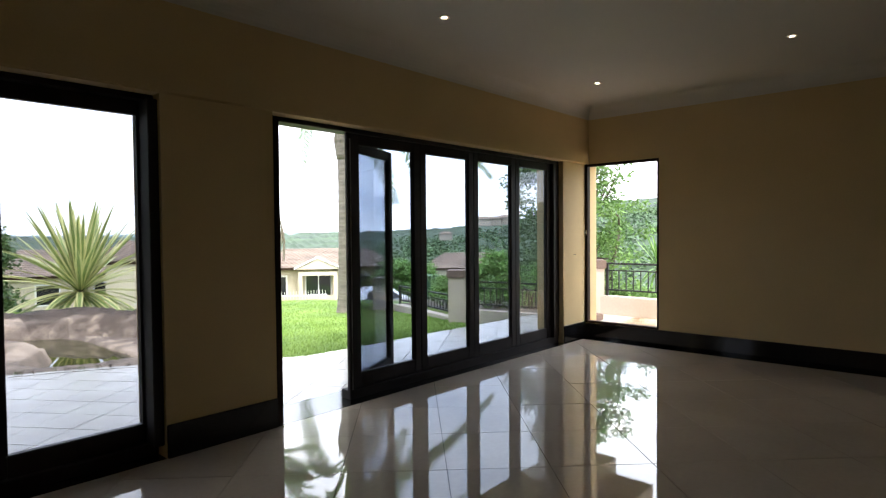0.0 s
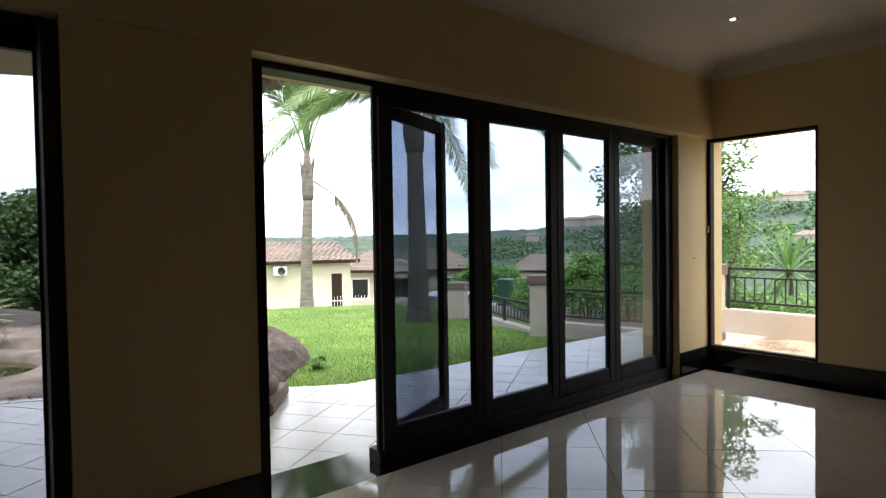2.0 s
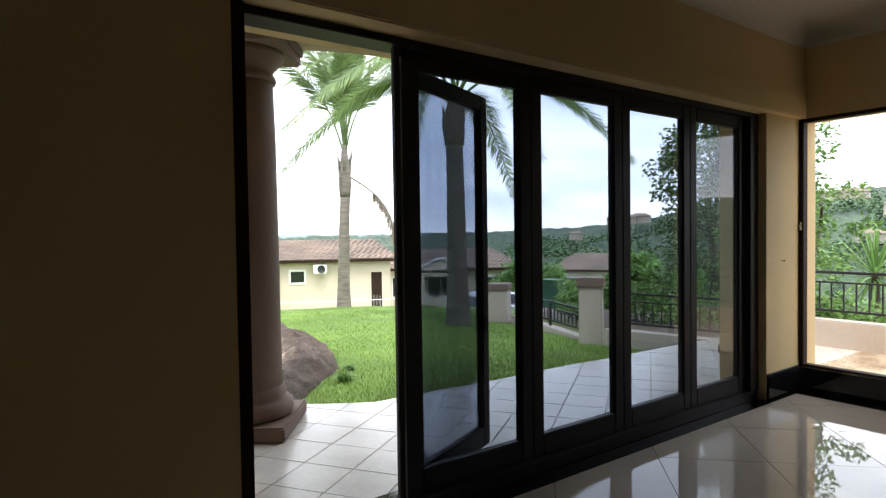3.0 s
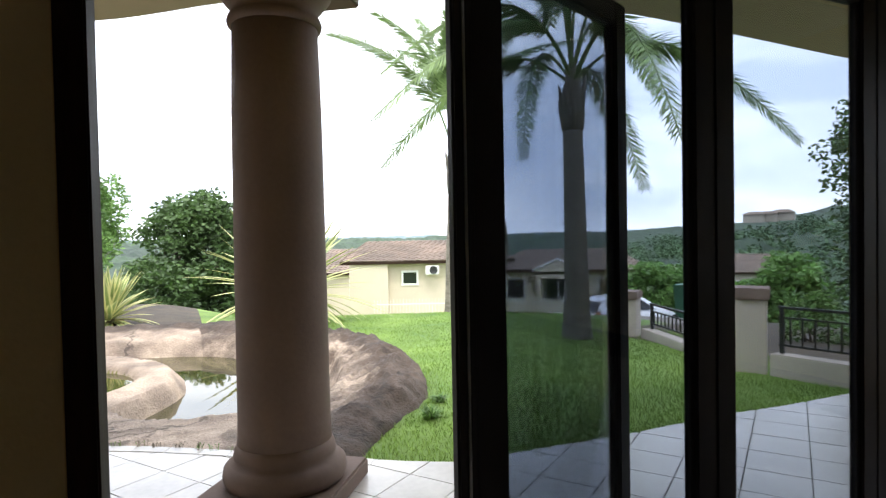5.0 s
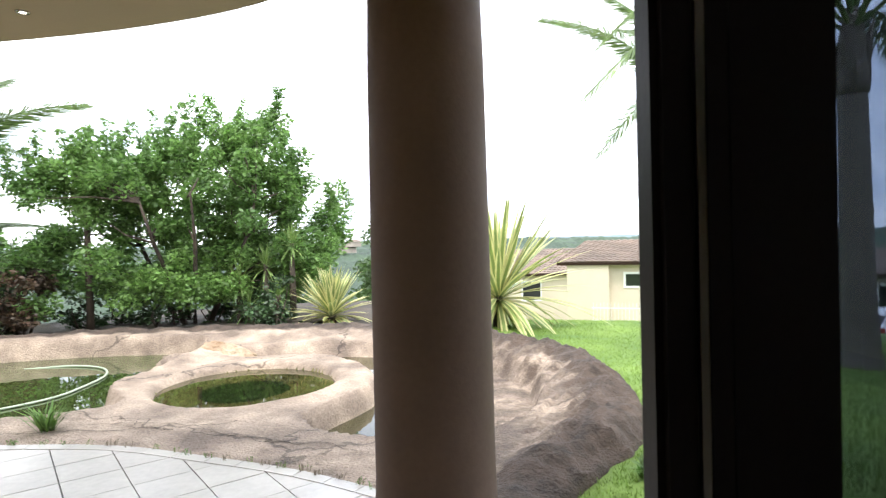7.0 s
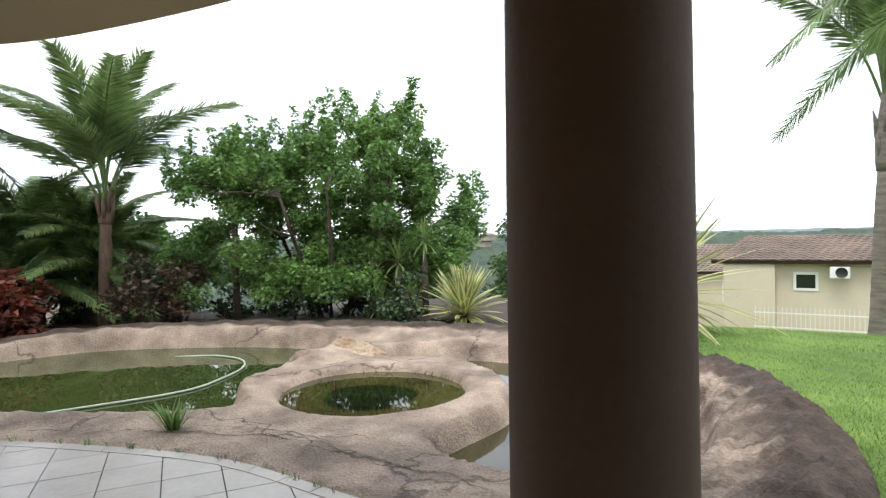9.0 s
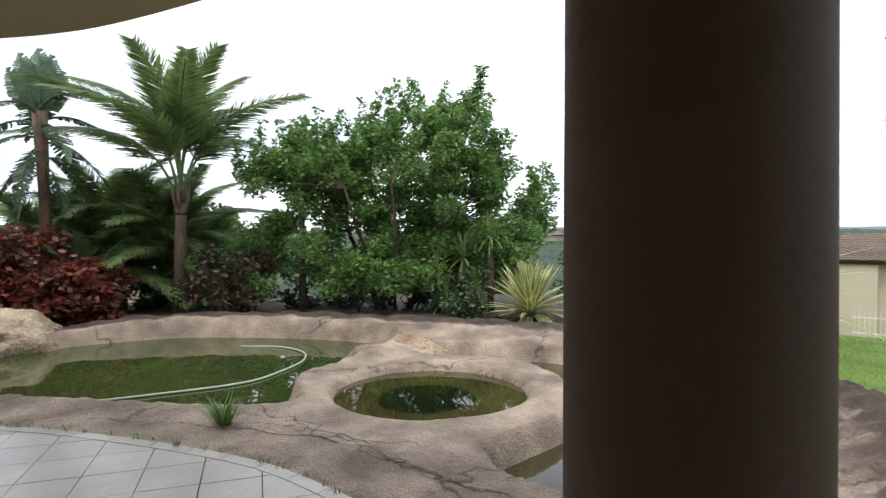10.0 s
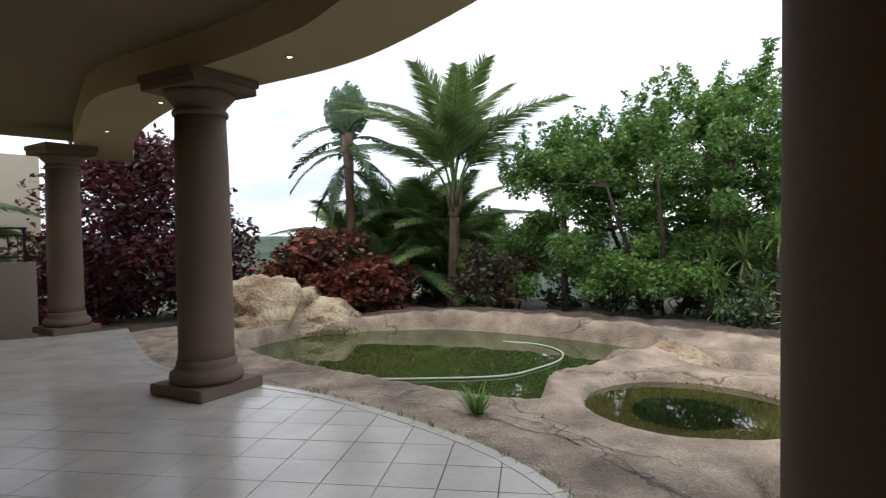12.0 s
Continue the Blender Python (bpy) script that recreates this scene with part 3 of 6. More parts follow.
for xa, xb in zip(xs, xs[1:]):
    leaf = pane_panel("leaf", xa, xb, 0.075, 2.165, None)
    leaf.parent = door_1
    leaf.matrix_world = pose(0, FY, 0)
# the leaf folded back outside
leaf = pane_panel("leaf", 0.0, 0.84, 0.03, 2.13, None)
leaf.parent = door_1
leaf.matrix_world = pose(3.895, FY + 0.092, 0, 0, 0, 24)
bm = bmesh.new()
add_box(bm, 3.753, 3.782, FY - 0.05, FY - 0.014, 0.02, 2.165, 0.006)
add_box(bm, 3.774, 3.789, FY - 0.016, FY + 0.01, 0.02, 2.165, 0.004)
add_box(bm, 3.79, 3.811, FY - 0.04, FY + 0.03, 0.02, 2.165, 0.004)
add_box(bm, 3.862, 3.89, FY + 0.04, FY + 0.085, 0.03, 2.12, 0.006)
part("meeting_stile", bm, M["bronze"], door_1)
box("seal", 3.783, 3.789, FY - 0.047, FY - 0.04, 0.05, 2.12, M["silver"], door_1, label="thin pale weather seal")
for z in (0.3, 1.1, 1.9):
    o = lathe("hinge", [(0.011, 0), (0.011, 0.1)], M["bronze"], door_1, 12)
    o.location = (3.875, FY + 0.062, z)

door_2 = tagged(empty("door_2"), "closed dark bronze folding glass doors", "folding door", kind="structure")
box("head_frame", -1.6, 2.24, FY - 0.09, FY + 0.07, 2.165, HEAD - 0.001, M["bronze"], door_2, 0.004)
box("sill_frame", -1.6, 2.24, FY - 0.06, FY + 0.06, 0.0, 0.075, M["bronze"], door_2, 0.004)
box("jamb", 2.18, 2.239, FY - 0.15, FY + 0.07, 0.075, 2.165, M["bronze"], door_2, 0.004)
box("jamb", -1.6, -1.53, FY - 0.07, FY + 0.07, 0.075, 2.165, M["bronze"], door_2, 0.004)
xs = [-1.53, -0.72, 0.05, 0.82, 1.42, 2.235]
for xa, xb in zip(xs, xs[1:]):
    leaf = pane_panel("leaf", xa, xb, 0.075, 2.165, None, stile=0.056, glass="clearglass")
    leaf.parent = door_2
    leaf.matrix_world = pose(0, FY, 0)

# ---- tall narrow opening in the east wall ----
window_1 = tagged(empty("window_1"), "tall narrow window opening with a thin dark frame", "window", kind="structure")
boxes("window_frame", [(X1 - 0.004, X1 + 0.07, WY1 - 0.035, WY1 - 0.001, WZ0, WZ1), (X1 - 0.004, X1 + 0.07, WY0 + 0.001, WY0 + 0.022, WZ0, WZ1),
                       (X1 - 0.004, X1 + 0.07, WY0 + 0.022, WY1 - 0.035, WZ1 - 0.03, WZ1 - 0.001), (X1 - 0.004, X1 + 0.07, WY0 + 0.022, WY1 - 0.035, WZ0, WZ0 + 0.025)], M["jamb"], window_1, 0.003)
boxes("latch", [(X1 - 0.012, X1 - 0.004, WY1 - 0.026, WY1 - 0.012, 1.30, 1.37), (X1 - 0.05, X1 - 0.012, WY1 - 0.022, WY1 - 0.016, 1.33, 1.342)], M["chrome"], window_1, 0.001, "small satin chrome catch")


# ---- downlights ----
def downlight(x, y, z, label):
    d = tagged(empty("downlight", x, y, z), label, "ceiling light", "recessed ceiling lights")
    ring = lathe("trim_ring", [(0.022, 0.0), (0.024, -0.006), (0.036, -0.006), (0.04, 0.0)], M["chrome"], d, 24)
    lamp = lathe("lamp", [(0.004, -0.001), (0.021, -0.003), (0.021, 0.0)], M["bulb"], d, 20)
    return d


for x, y in ((3.93, 3.23), (6.42, 3.31), (6.14, 1.48), (3.6, 1.3)):
    downlight(x, y, 2.9, "small lit recessed downlight in the ceiling")
nail = bmesh.new()
add_box(nail, 7.22, 7.232, 4.03, 4.05, 1.06, 1.072, 0.002)
add_box(nail, 7.245, 7.253, 4.036, 4.05, 1.062, 1.07, 0.001)
tagged(part("wall_plug", nail, M["chrome"]), "tiny metal wall fixing on the plaster pier", "wall fixing")

# ---- terrace ----
POOLSIDE = [(4.22, 6.32), (3.83, 6.6), (3.45, 6.87), (2.88, 7.25), (2.26, 7.54), (1.48, 7.85), (0.58, 7.95), (-0.38, 7.95), (-0.86, 7.87), (-1.23, 7.77), (-1.95, 7.6), (-2.82, 7.48), (-3.45, 7.53), (-4.05, 7.67), (-6.12, 8.18)]
arc = [(p.x, p.y) for p in smooth_line(POOLSIDE, 5)]
edge = [(-6.6, OUT), (10.6, OUT), (10.6, 5.8), (8.1, 5.92), (7.4, 5.93), (6.85, 5.98), (5.88, 5.98), (4.67, 6.05), (4.4, 6.2)] + arc + [(-6.35, 6.81), (-6.65, 6.14)]
terrace = tagged(prism("terrace_floor", edge, -0.45, -0.062, M["tgrout"]), "pale square terrace tiles laid diagonally", "terrace", kind="structure")
box("terrace_floor_east", X1 + 0.3, 10.0, -3.0, OUT, -0.45, -0.055, M["wallwhite"], terrace)


# ---- columns ----
def column(x, y, turn, label):
    c = tagged(empty("column", x, y, -0.05, turn), label, "column", "terrace columns")
    box("plinth", -0.34, 0.34, -0.34, 0.34, 0.0, 0.10, M["stonecol"], c, 0.012)
    lathe("base", [(0.245, 0.10), (0.305, 0.11), (0.317, 0.15), (0.311, 0.19), (0.283, 0.215), (0.258, 0.225), (0.262, 0.25), (0.255, 0.28), (0.243, 0.31)], M["stonecol"], c)
    lathe("shaft", [(0.243, 0.30), (0.237, 0.42), (0.233, 1.2), (0.227, 2.0), (0.216, 2.44)], M["stonecol"], c)
    lathe("capital", [(0.216, 2.44), (0.234, 2.445), (0.239, 2.465), (0.232, 2.49), (0.214, 2.50), (0.22, 2.53), (0.247, 2.56), (0.288, 2.61), (0.305, 2.65)], M["stonecol"], c)
    bm = bmesh.new()
    add_box(bm, -0.345, 0.345, -0.345, 0.345, 2.65, 2.72, 0.01)
    add_box(bm, -0.36, 0.36, -0.36, 0.36, 2.72, 2.789, 0.008)
    part("abacus", bm, M["stonecol"], c)
    return c


column(3.65, 6.05, 55, "round brown-painted column at the terrace corner")
column(-1.5, 7.34, 14, "round brown-painted column beside the pool")
column(-6.56, 7.48, 10, "round brown-painted column at the far terrace end")
column(8.95, 5.02, 0, "round brown-painted column by the garden wall")

# roof over the terrace: a curved beam with a higher ceiling behind it
OUTER = [(10.6, 6.0), (9.3, 6.05), (8.33, 6.04), (6.95, 5.97), (5.85, 5.93), (4.75, 5.98), (4.11, 6.2), (3.44, 6.7), (2.7, 7.3), (1.72, 7.7), (0.4, 7.98), (-0.42, 8.01), (-1.3, 7.86), (-1.95, 7.7), (-2.85, 7.66), (-4.56, 7.9), (-6.05, 8.32), (-7.75, 8.9)]
INNER = [(10.6, 5.1), (9.3, 5.12), (8.3, 5.1), (6.9, 5.08), (5.6, 5.1), (4.5, 5.3), (3.75, 5.62), (2.95, 6.13), (2.3, 6.6), (1.5, 7.02), (0.4, 7.26), (-0.1, 7.28), (-0.85, 7.23), (-1.72, 7.08), (-2.95, 6.9), (-4.88, 7.26), (-6.0, 7.5), (-7.95, 8.0)]
oa, ia = smooth_line(OUTER, 6), smooth_line(INNER, 6)
bm = bmesh.new()
rows = []
for p, q in zip(oa, ia):
    rows.append([bm.verts.new((p.x, p.y, 2.74)), bm.verts.new((q.x, q.y, 2.74)), bm.verts.new((q.x, q.y, 3.06)), bm.verts.new((p.x, p.y, 3.35))])
for r, s in zip(rows, rows[1:]):
    for i in range(4):
        k = (i + 1) % 4
        bm.faces.new((r[i], s[i], s[k], r[k]))
bm.faces.new(rows[0])
bm.faces.new(rows[-1][::-1])
tagged(part("terrace_beam", bm, M["soffit"]), "curved cream plastered beam over the terrace", "beam", kind="structure")
# the ceiling gets a darker brown than the beam in front of it
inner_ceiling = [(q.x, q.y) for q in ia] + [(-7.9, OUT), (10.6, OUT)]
tagged(prism("terrace_ceiling", [(x, y + (0.06 if y > 4.6 else 0)) for x, y in inner_ceiling], 3.04, 3.3, M["roofbrown"]), "brown terrace ceiling, darker than the beam", "ceiling", kind="structure")
tagged(boxes("wall_house", [(-8.2, X0 - 0.3, OUT - 0.3, OUT, -0.3, 3.3)], M["plaster"]), "plain cream house wall behind the terrace", "wall", kind="structure")
for x, y in ((-0.41, 7.58), (-2.67, 7.45), (-4.8, 7.58), (1.27, 7.4), (4.5, 5.72), (6.39, 5.41)):
    downlight(x, y, 2.74, "small lit recessed downlight in the terrace beam")

# ---- ground: one sheet from the garden to the horizon ----
def steps(x, table):
    return np.interp(x, [a for a, _ in table], [b for _, b in table])


def inside_distance(px, py, poly):
    """Distance to a plan outline, positive inside it."""
    d = np.full(px.shape, 1e9)
    ins = np.zeros(px.shape, bool)
    n = len(poly)
    for i in range(n):
        (ax, ay), (bx, by) = poly[i], poly[(i + 1) % n]
        ex, ey = bx - ax, by - ay
        t = np.clip(((px - ax) * ex + (py - ay) * ey) / (ex * ex + ey * ey + 1e-12), 0, 1)
        d = np.minimum(d, np.hypot(px - ax - t * ex, py - ay - t * ey))
        cross = ((ay > py) != (by > py)) & (px < (bx - ax) * (py - ay) / (by - ay + 1e-12) + ax)
        ins ^= cross
    return np.where(ins, d, -d)


def rough(x, y, scale, seed=0.0):
    """A cheap smooth noise from sines."""
    return (np.sin(x * scale * 1.7 + seed + 1.3 * np.sin(y * scale * 1.1 + seed)) + np.sin(y * scale * 1.9 + 2.1 * seed + 1.7 * np.sin(x * scale * 0.9 + 1.0))
            + 0.5 * np.sin((x + y) * scale * 3.7 + seed) + 0.5 * np.sin((x - 0.6 * y) * scale * 4.3 + 3 * seed)) / 3.0


RIM = [(p.x, p.y) for p in smooth_line([(3.25, 6.33), (4.05, 6.52), (4.5, 7.05), (5, 7.57), (5.3, 8.15), (5.55, 9.01), (5.65, 9.97), (5.55, 10.93), (4.95, 11.89), (4.15, 12.75), (2.85, 13.47), (1.15, 13.75), (-0.55, 13.8), (-2.05, 13.71), (-3.75, 13.13), (-4.95, 12.08), (-5.75, 10.83), (-7.35, 9.78), (-7.65, 8.44), (-6.65, 7.29), (-2.55, 6.9), (-0.05, 7.19), (1.95, 6.81), (3.25, 6.33)], 4)][:-1]
EAST = [(0, -0.10), (2, -0.14), (6, -0.42), (12, -0.70), (16, -1.4), (20, -2.4), (26, -3.8), (40, -6), (80, -14), (200, -26), (6000, -60)]
WEST = [(0, -0.25), (10, -0.22), (14, -0.3), (20, -1.6), (30, -4.5), (60, -12), (200, -28), (6000, -60)]


def ground_z(x, y):
    r = np.hypot(x - 4, y - 6)
    w = np.clip((x - 2.0) / 4.0, 0, 1)
    w = w * w * (3 - 2 * w)
    z = steps(r, EAST) * w + steps(r, WEST) * (1 - w)
    z = z + 0.02 * rough(x, y, 1.3) * np.clip(r / 6, 0, 1)
    sd = inside_distance(x, y, RIM)
    z = z - 2.2 * np.clip((sd - 0.15) / 0.4, 0, 1)
    return z - 0.5 * ((y < 5.4) & (x > -9) & (x < 9.6))


def spread(lo, hi, mid0, mid1, fine, grow):
    out = list(np.arange(mid0, mid1 + fine / 2, fine))
    s = fine
    while out[-1] < hi:
        s *= grow
        out.append(out[-1] + s)
    s = fine
    while out[0] > lo:
        s *= grow
        out.insert(0, out[0] - s)
    return np.array(out)


gx, gy = spread(-4000, 4000, -10, 20, 0.3, 1.16), spread(-4000, 4000, 4, 24, 0.3, 1.16)
GX, GY = np.meshgrid(gx, gy)
GZ = ground_z(GX, GY)
nx, ny = len(gx), len(gy)
gv = np.stack([GX, GY, GZ], -1).reshape(-1, 3)
gi = np.arange(nx * ny).reshape(ny, nx)
gf = np.stack([gi[:-1, :-1], gi[:-1, 1:], gi[1:, 1:], gi[1:, :-1]], -1).reshape(-1, 4)
fc = gv[gf].mean(1)
bed = (fc[:, 0] < 3.6) & (fc[:, 1] > 6) & (fc[:, 1] < 22) & (fc[:, 0] > -16) | (fc[:, 0] > 10.2) & (fc[:, 1] < 12) & (fc[:, 0] < 18)
drive = (fc[:, 0] > 12.5) & (fc[:, 0] < 26) & (fc[:, 1] > 12) & (fc[:, 1] < 24) & (fc[:, 0] - 12 > (fc[:, 1] - 14) * 0.4)
far = np.hypot(fc[:, 0], fc[:, 1]) > 45
idx = np.where(far, 3, np.where(drive, 2, np.where(bed, 1, 0)))
tagged(mesh_object("ground", gv, gf.tolist(), None, None, True, [M["lawn"], M["soil"], M["paving"], M["hill"]], idx.tolist()), "green lawn and planted ground sloping to a valley", "ground", kind="structure")

# grass blades on the near lawn
rng = np.random.default_rng(3)
n = 130000
bx, by = rng.uniform(4.2, 11.5, n), 5.9 + 13 * rng.random(n) ** 1.7
keep = (inside_distance(bx, by, RIM) < -0.03) & (inside_distance(bx, by, edge) < 0.0) & (bx - 4.2 < 0.45 * (by - 4) + 4.4)
bx, by = bx[keep], by[keep]
bz = ground_z(bx, by)
n = len(bx)
h, a, lean = rng.uniform(0.015, 0.05, n), rng.uniform(0, 2 * np.pi, n), rng.uniform(-0.03, 0.03, (n, 2))
w = 0.0045
gv = np.empty((n, 3, 3))
gv[:, 0] = np.stack([bx - w * np.cos(a), by - w * np.sin(a), bz - 0.01], -1)
gv[:, 1] = np.stack([bx + w * np.cos(a), by + w * np.sin(a), bz - 0.01], -1)
gv[:, 2] = np.stack([bx + lean[:, 0], by + lean[:, 1], bz + h], -1)
tagged(mesh_object("lawn_grass", gv.reshape(-1, 3), np.arange(n * 3).reshape(-1, 3).tolist(), M["blade"]), "short bright green lawn grass", "grass", kind="stuff")

# ---- pool, spa and their moulded rock surround ----
POOL = [(p.x, p.y) for p in smooth_line([(-4.7, 9.35), (-4.97, 10.1), (-4.93, 10.85), (-4.62, 11.6), (-4.11, 12.25), (-3.45, 12.75), (-2.4, 13.03), (-1.4, 13.18), (-0.4, 13.14), (0.15, 13.0), (0.37, 12.6), (0.33, 12.0), (0.3, 11.3), (0.2, 10.6), (0.24, 10.1), (0.46, 9.75), (0.66, 9.42), (0.22, 9.17), (-0.5, 9.05), (-1.37, 8.95), (-2.8, 8.82), (-3.85, 8.92), (-4.7, 9.35)], 4)][:-1]
CHANNEL = [(p.x, p.y) for p in smooth_line([(2.62, 8.92), (3.17, 10.07), (3, 11.22), (2.25, 11.93), (1.15, 11.98), (1.05, 12.41), (2.15, 12.6), (3.35, 12.27), (4.2, 11.5), (4.67, 10.45), (4.75, 9.68), (4.37, 8.6), (3.6, 8.35), (2.95, 8.5), (2.62, 8.92)], 4)][:-1]
SPA = (1.70, 10.25)
step = 0.045
hx, hy = np.arange(-6.7, 6.2, step), np.arange(6.3, 14.7, step)
HX, HY = np.meshgrid(hx, hy)
so, sp, sc = inside_distance(HX, HY, RIM), inside_distance(HX, HY, POOL), inside_distance(HX, HY, CHANNEL)
bumps = rough(HX, HY, 2.2, 0.7) + 0.6 * rough(HX, HY, 6.1, 2.2)
deck = -0.20 + 0.014 * bumps + 0.006 * np.abs(rough(HX, HY, 13.0, 5.0))
eastish = np.clip((HX - 3.4) / 1.0, 0, 1)
deck += eastish * (0.19 * np.exp(-((so - 0.30) / 0.32) ** 2) + 0.05 * np.exp(-((so - 0.9) / 0.3) ** 2)) * (1 + 0.25 * rough(HX, HY, 4.5, 1.1))
back = np.clip((HY - 11.6) / 1.2, 0, 1)
deck += back * 0.16 * np.clip(1 - so / 0.8, 0, 1) + back * 0.03 * rough(HX, HY, 5.0, 0.2)
deck += 0.05 * np.exp(-(sp / 0.25) ** 2) * (sp < 0)
bank = -0.40 + np.where(HY < 10.5, 4.0, 2.6) * -sp + 0.02 * bumps
bank = np.where(sp > 0, -0.42 - 1.4 * sp, bank)
dry = np.clip((HX - 3.55) / 0.5, 0, 1)
cbank = np.where(sc > 0, (-0.44 - 1.1 * sc) * (1 - dry) + (-0.37 + 0.006 * bumps) * dry, -0.42 + np.where(HY < 10, 2.6, 1.2) * -sc + 0.03 * bumps)
H = np.minimum(np.minimum(deck, np.maximum(bank, -1.5)), np.maximum(cbank, -0.75))
sr = np.hypot(HX - SPA[0], (HY - SPA[1])) + 0.025 * rough(HX, HY, 1.6, 4.0)
ring = steps(sr, [(0, -0.95), (0.44, -0.95), (0.48, -0.42), (0.88, -0.38), (0.925, -0.30), (0.95, -0.23), (0.99, -0.195), (1.08, -0.18), (1.22, -0.19), (1.32, -0.235), (1.42, -0.36), (1.55, -0.7), (1.8, -1.2), (9, -9)]) + 0.008 * bumps
H = np.where(sr < 1.02, ring, np.maximum(H, ring))
H += 0.034 * np.clip((HX - 3.9) / 0.6, 0, 1) * (rough(HX, HY, 8.0, 3.1) + 0.7 * rough(HX, HY, 19.0, 1.1) + 0.5 * rough(HX, HY, 31.0, 4.1)) * (so < 0.8)
H += np.where(so < 0, so * 2.2, 0)
keep = so > -0.28
vid = -np.ones(HX.shape, int)
vid[keep] = np.arange(keep.sum())
hv = np.stack([HX[keep], HY[keep], H[keep]], -1)
q = np.stack([vid[:-1, :-1], vid[:-1, 1:], vid[1:, 1:], vid[1:, :-1]], -1).reshape(-1, 4)
q = q[(q >= 0).all(1)]
c = hv[q].mean(1)
eo = inside_distance(c[:, 0], c[:, 1], RIM)
basin = np.hypot(c[:, 0] - SPA[0], c[:, 1] - SPA[1]) < 0.92
mi = np.where(basin, 1, 0)
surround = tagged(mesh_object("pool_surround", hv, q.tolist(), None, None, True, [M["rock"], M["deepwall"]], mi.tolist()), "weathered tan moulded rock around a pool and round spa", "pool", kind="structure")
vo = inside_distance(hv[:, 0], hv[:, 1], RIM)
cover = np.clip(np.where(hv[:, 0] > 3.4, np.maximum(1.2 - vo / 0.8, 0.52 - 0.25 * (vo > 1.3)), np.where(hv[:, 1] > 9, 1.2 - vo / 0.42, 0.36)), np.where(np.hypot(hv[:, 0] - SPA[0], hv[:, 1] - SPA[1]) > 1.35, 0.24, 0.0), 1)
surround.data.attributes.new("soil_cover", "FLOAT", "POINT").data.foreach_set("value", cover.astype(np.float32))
pcx, pcy = -2.2, 11.0
pw = [Vector((pcx + (x - pcx) * 1.03, pcy + (y - pcy) * 1.035)) for x, y in POOL]
prism("pool_water", [(p.x, p.y) for p in pw], -0.402, -0.40, M["poolwater"])
tagged(bpy.data.objects["pool_water"], "still dark green algae-filled pool water", "water", kind="structure")
cw = [(2.4, 8.9), (2.8, 8.35), (3.6, 8.2), (4.6, 8.4), (4.95, 9.68), (4.85, 10.64), (4.25, 11.79), (3.35, 12.56), (2.15, 12.84), (0.9, 12.56), (0.95, 11.79), (2.15, 11.74), (2.8, 11.12), (2.95, 10.07)]
tagged(prism("channel_water", cw, -0.422, -0.42, M["spawater"]), "shallow cloudy green channel water", "water", kind="structure")
# flat sheet; the deep hole's dark is put into the inner disc's colour
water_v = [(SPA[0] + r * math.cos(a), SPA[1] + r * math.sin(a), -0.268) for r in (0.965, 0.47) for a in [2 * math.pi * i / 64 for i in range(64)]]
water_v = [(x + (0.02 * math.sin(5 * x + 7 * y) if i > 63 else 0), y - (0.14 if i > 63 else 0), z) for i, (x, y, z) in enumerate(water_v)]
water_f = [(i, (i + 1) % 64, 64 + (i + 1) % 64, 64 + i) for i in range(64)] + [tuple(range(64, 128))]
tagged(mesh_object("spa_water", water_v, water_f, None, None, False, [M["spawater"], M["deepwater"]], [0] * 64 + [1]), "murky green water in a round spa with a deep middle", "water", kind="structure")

# open cracks in the moulded rock, wandering along the deck and the rim
def deck_z(x, y):
    i = np.clip(((np.asarray(x) - hx[0]) / step).round().astype(int), 0, len(hx) - 1)
    j = np.clip(((np.asarray(y) - hy[0]) / step).round().astype(int), 0, len(hy) - 1)
    return np.maximum(np.maximum(H[j, i], H[np.minimum(j + 1, len(hy) - 1), i]), H[j, np.minimum(i + 1, len(hx) - 1)])


CRACKS = [[(-2.35, 8.09), (-1.38, 8.29), (-0.77, 8.54), (-0.1, 8.66)],
          [(0.1, 8.64), (0.66, 8.68), (1.21, 8.7), (1.7, 8.62), (2.1, 8.44), (2.44, 8.25), (2.77, 8.19)],
          [(0.97, 8.98), (1.08, 8.91), (1.28, 8.7), (1.57, 8.7), (2.0, 8.77), (2.19, 8.76)],
          [(0.85, 11.09), (1.22, 11.66), (1.98, 11.26), (2.53, 11.59), (2.95, 11.36)],
          [(-2.58, 11.55), (-1.63, 11.8), (-0.62, 11.88), (-0.23, 12.16)],
          [(0.68, 8.84), (1.47, 8.81), (2.25, 8.36), (2.75, 8.19), (3.19, 7.93)]]
rk = random.Random(12)
for line in CRACKS:
    pts = smooth_line(line, 14)
    v = []
    for i, p in enumerate(pts):
        d = (pts[min(i + 1, len(pts) - 1)] - pts[max(i - 1, 0)])
        nrm = Vector((-d.y, d.x, 0)).normalized()
        c = Vector((p.x, p.y, 0)) + nrm * (0.025 * math.sin(i * 0.45) + rk.uniform(-0.012, 0.012))
        w = rk.uniform(0.001, 0.0065)
        for s in (-w, w):
            q = c + nrm * s
            v.append((q.x, q.y, float(deck_z(q.x, q.y)) + 0.004))
    mesh_object("crack", v, [(2 * i, 2 * i + 1, 2 * i + 3, 2 * i + 2) for i in range(len(pts) - 1)], M["darkrock"], surround)

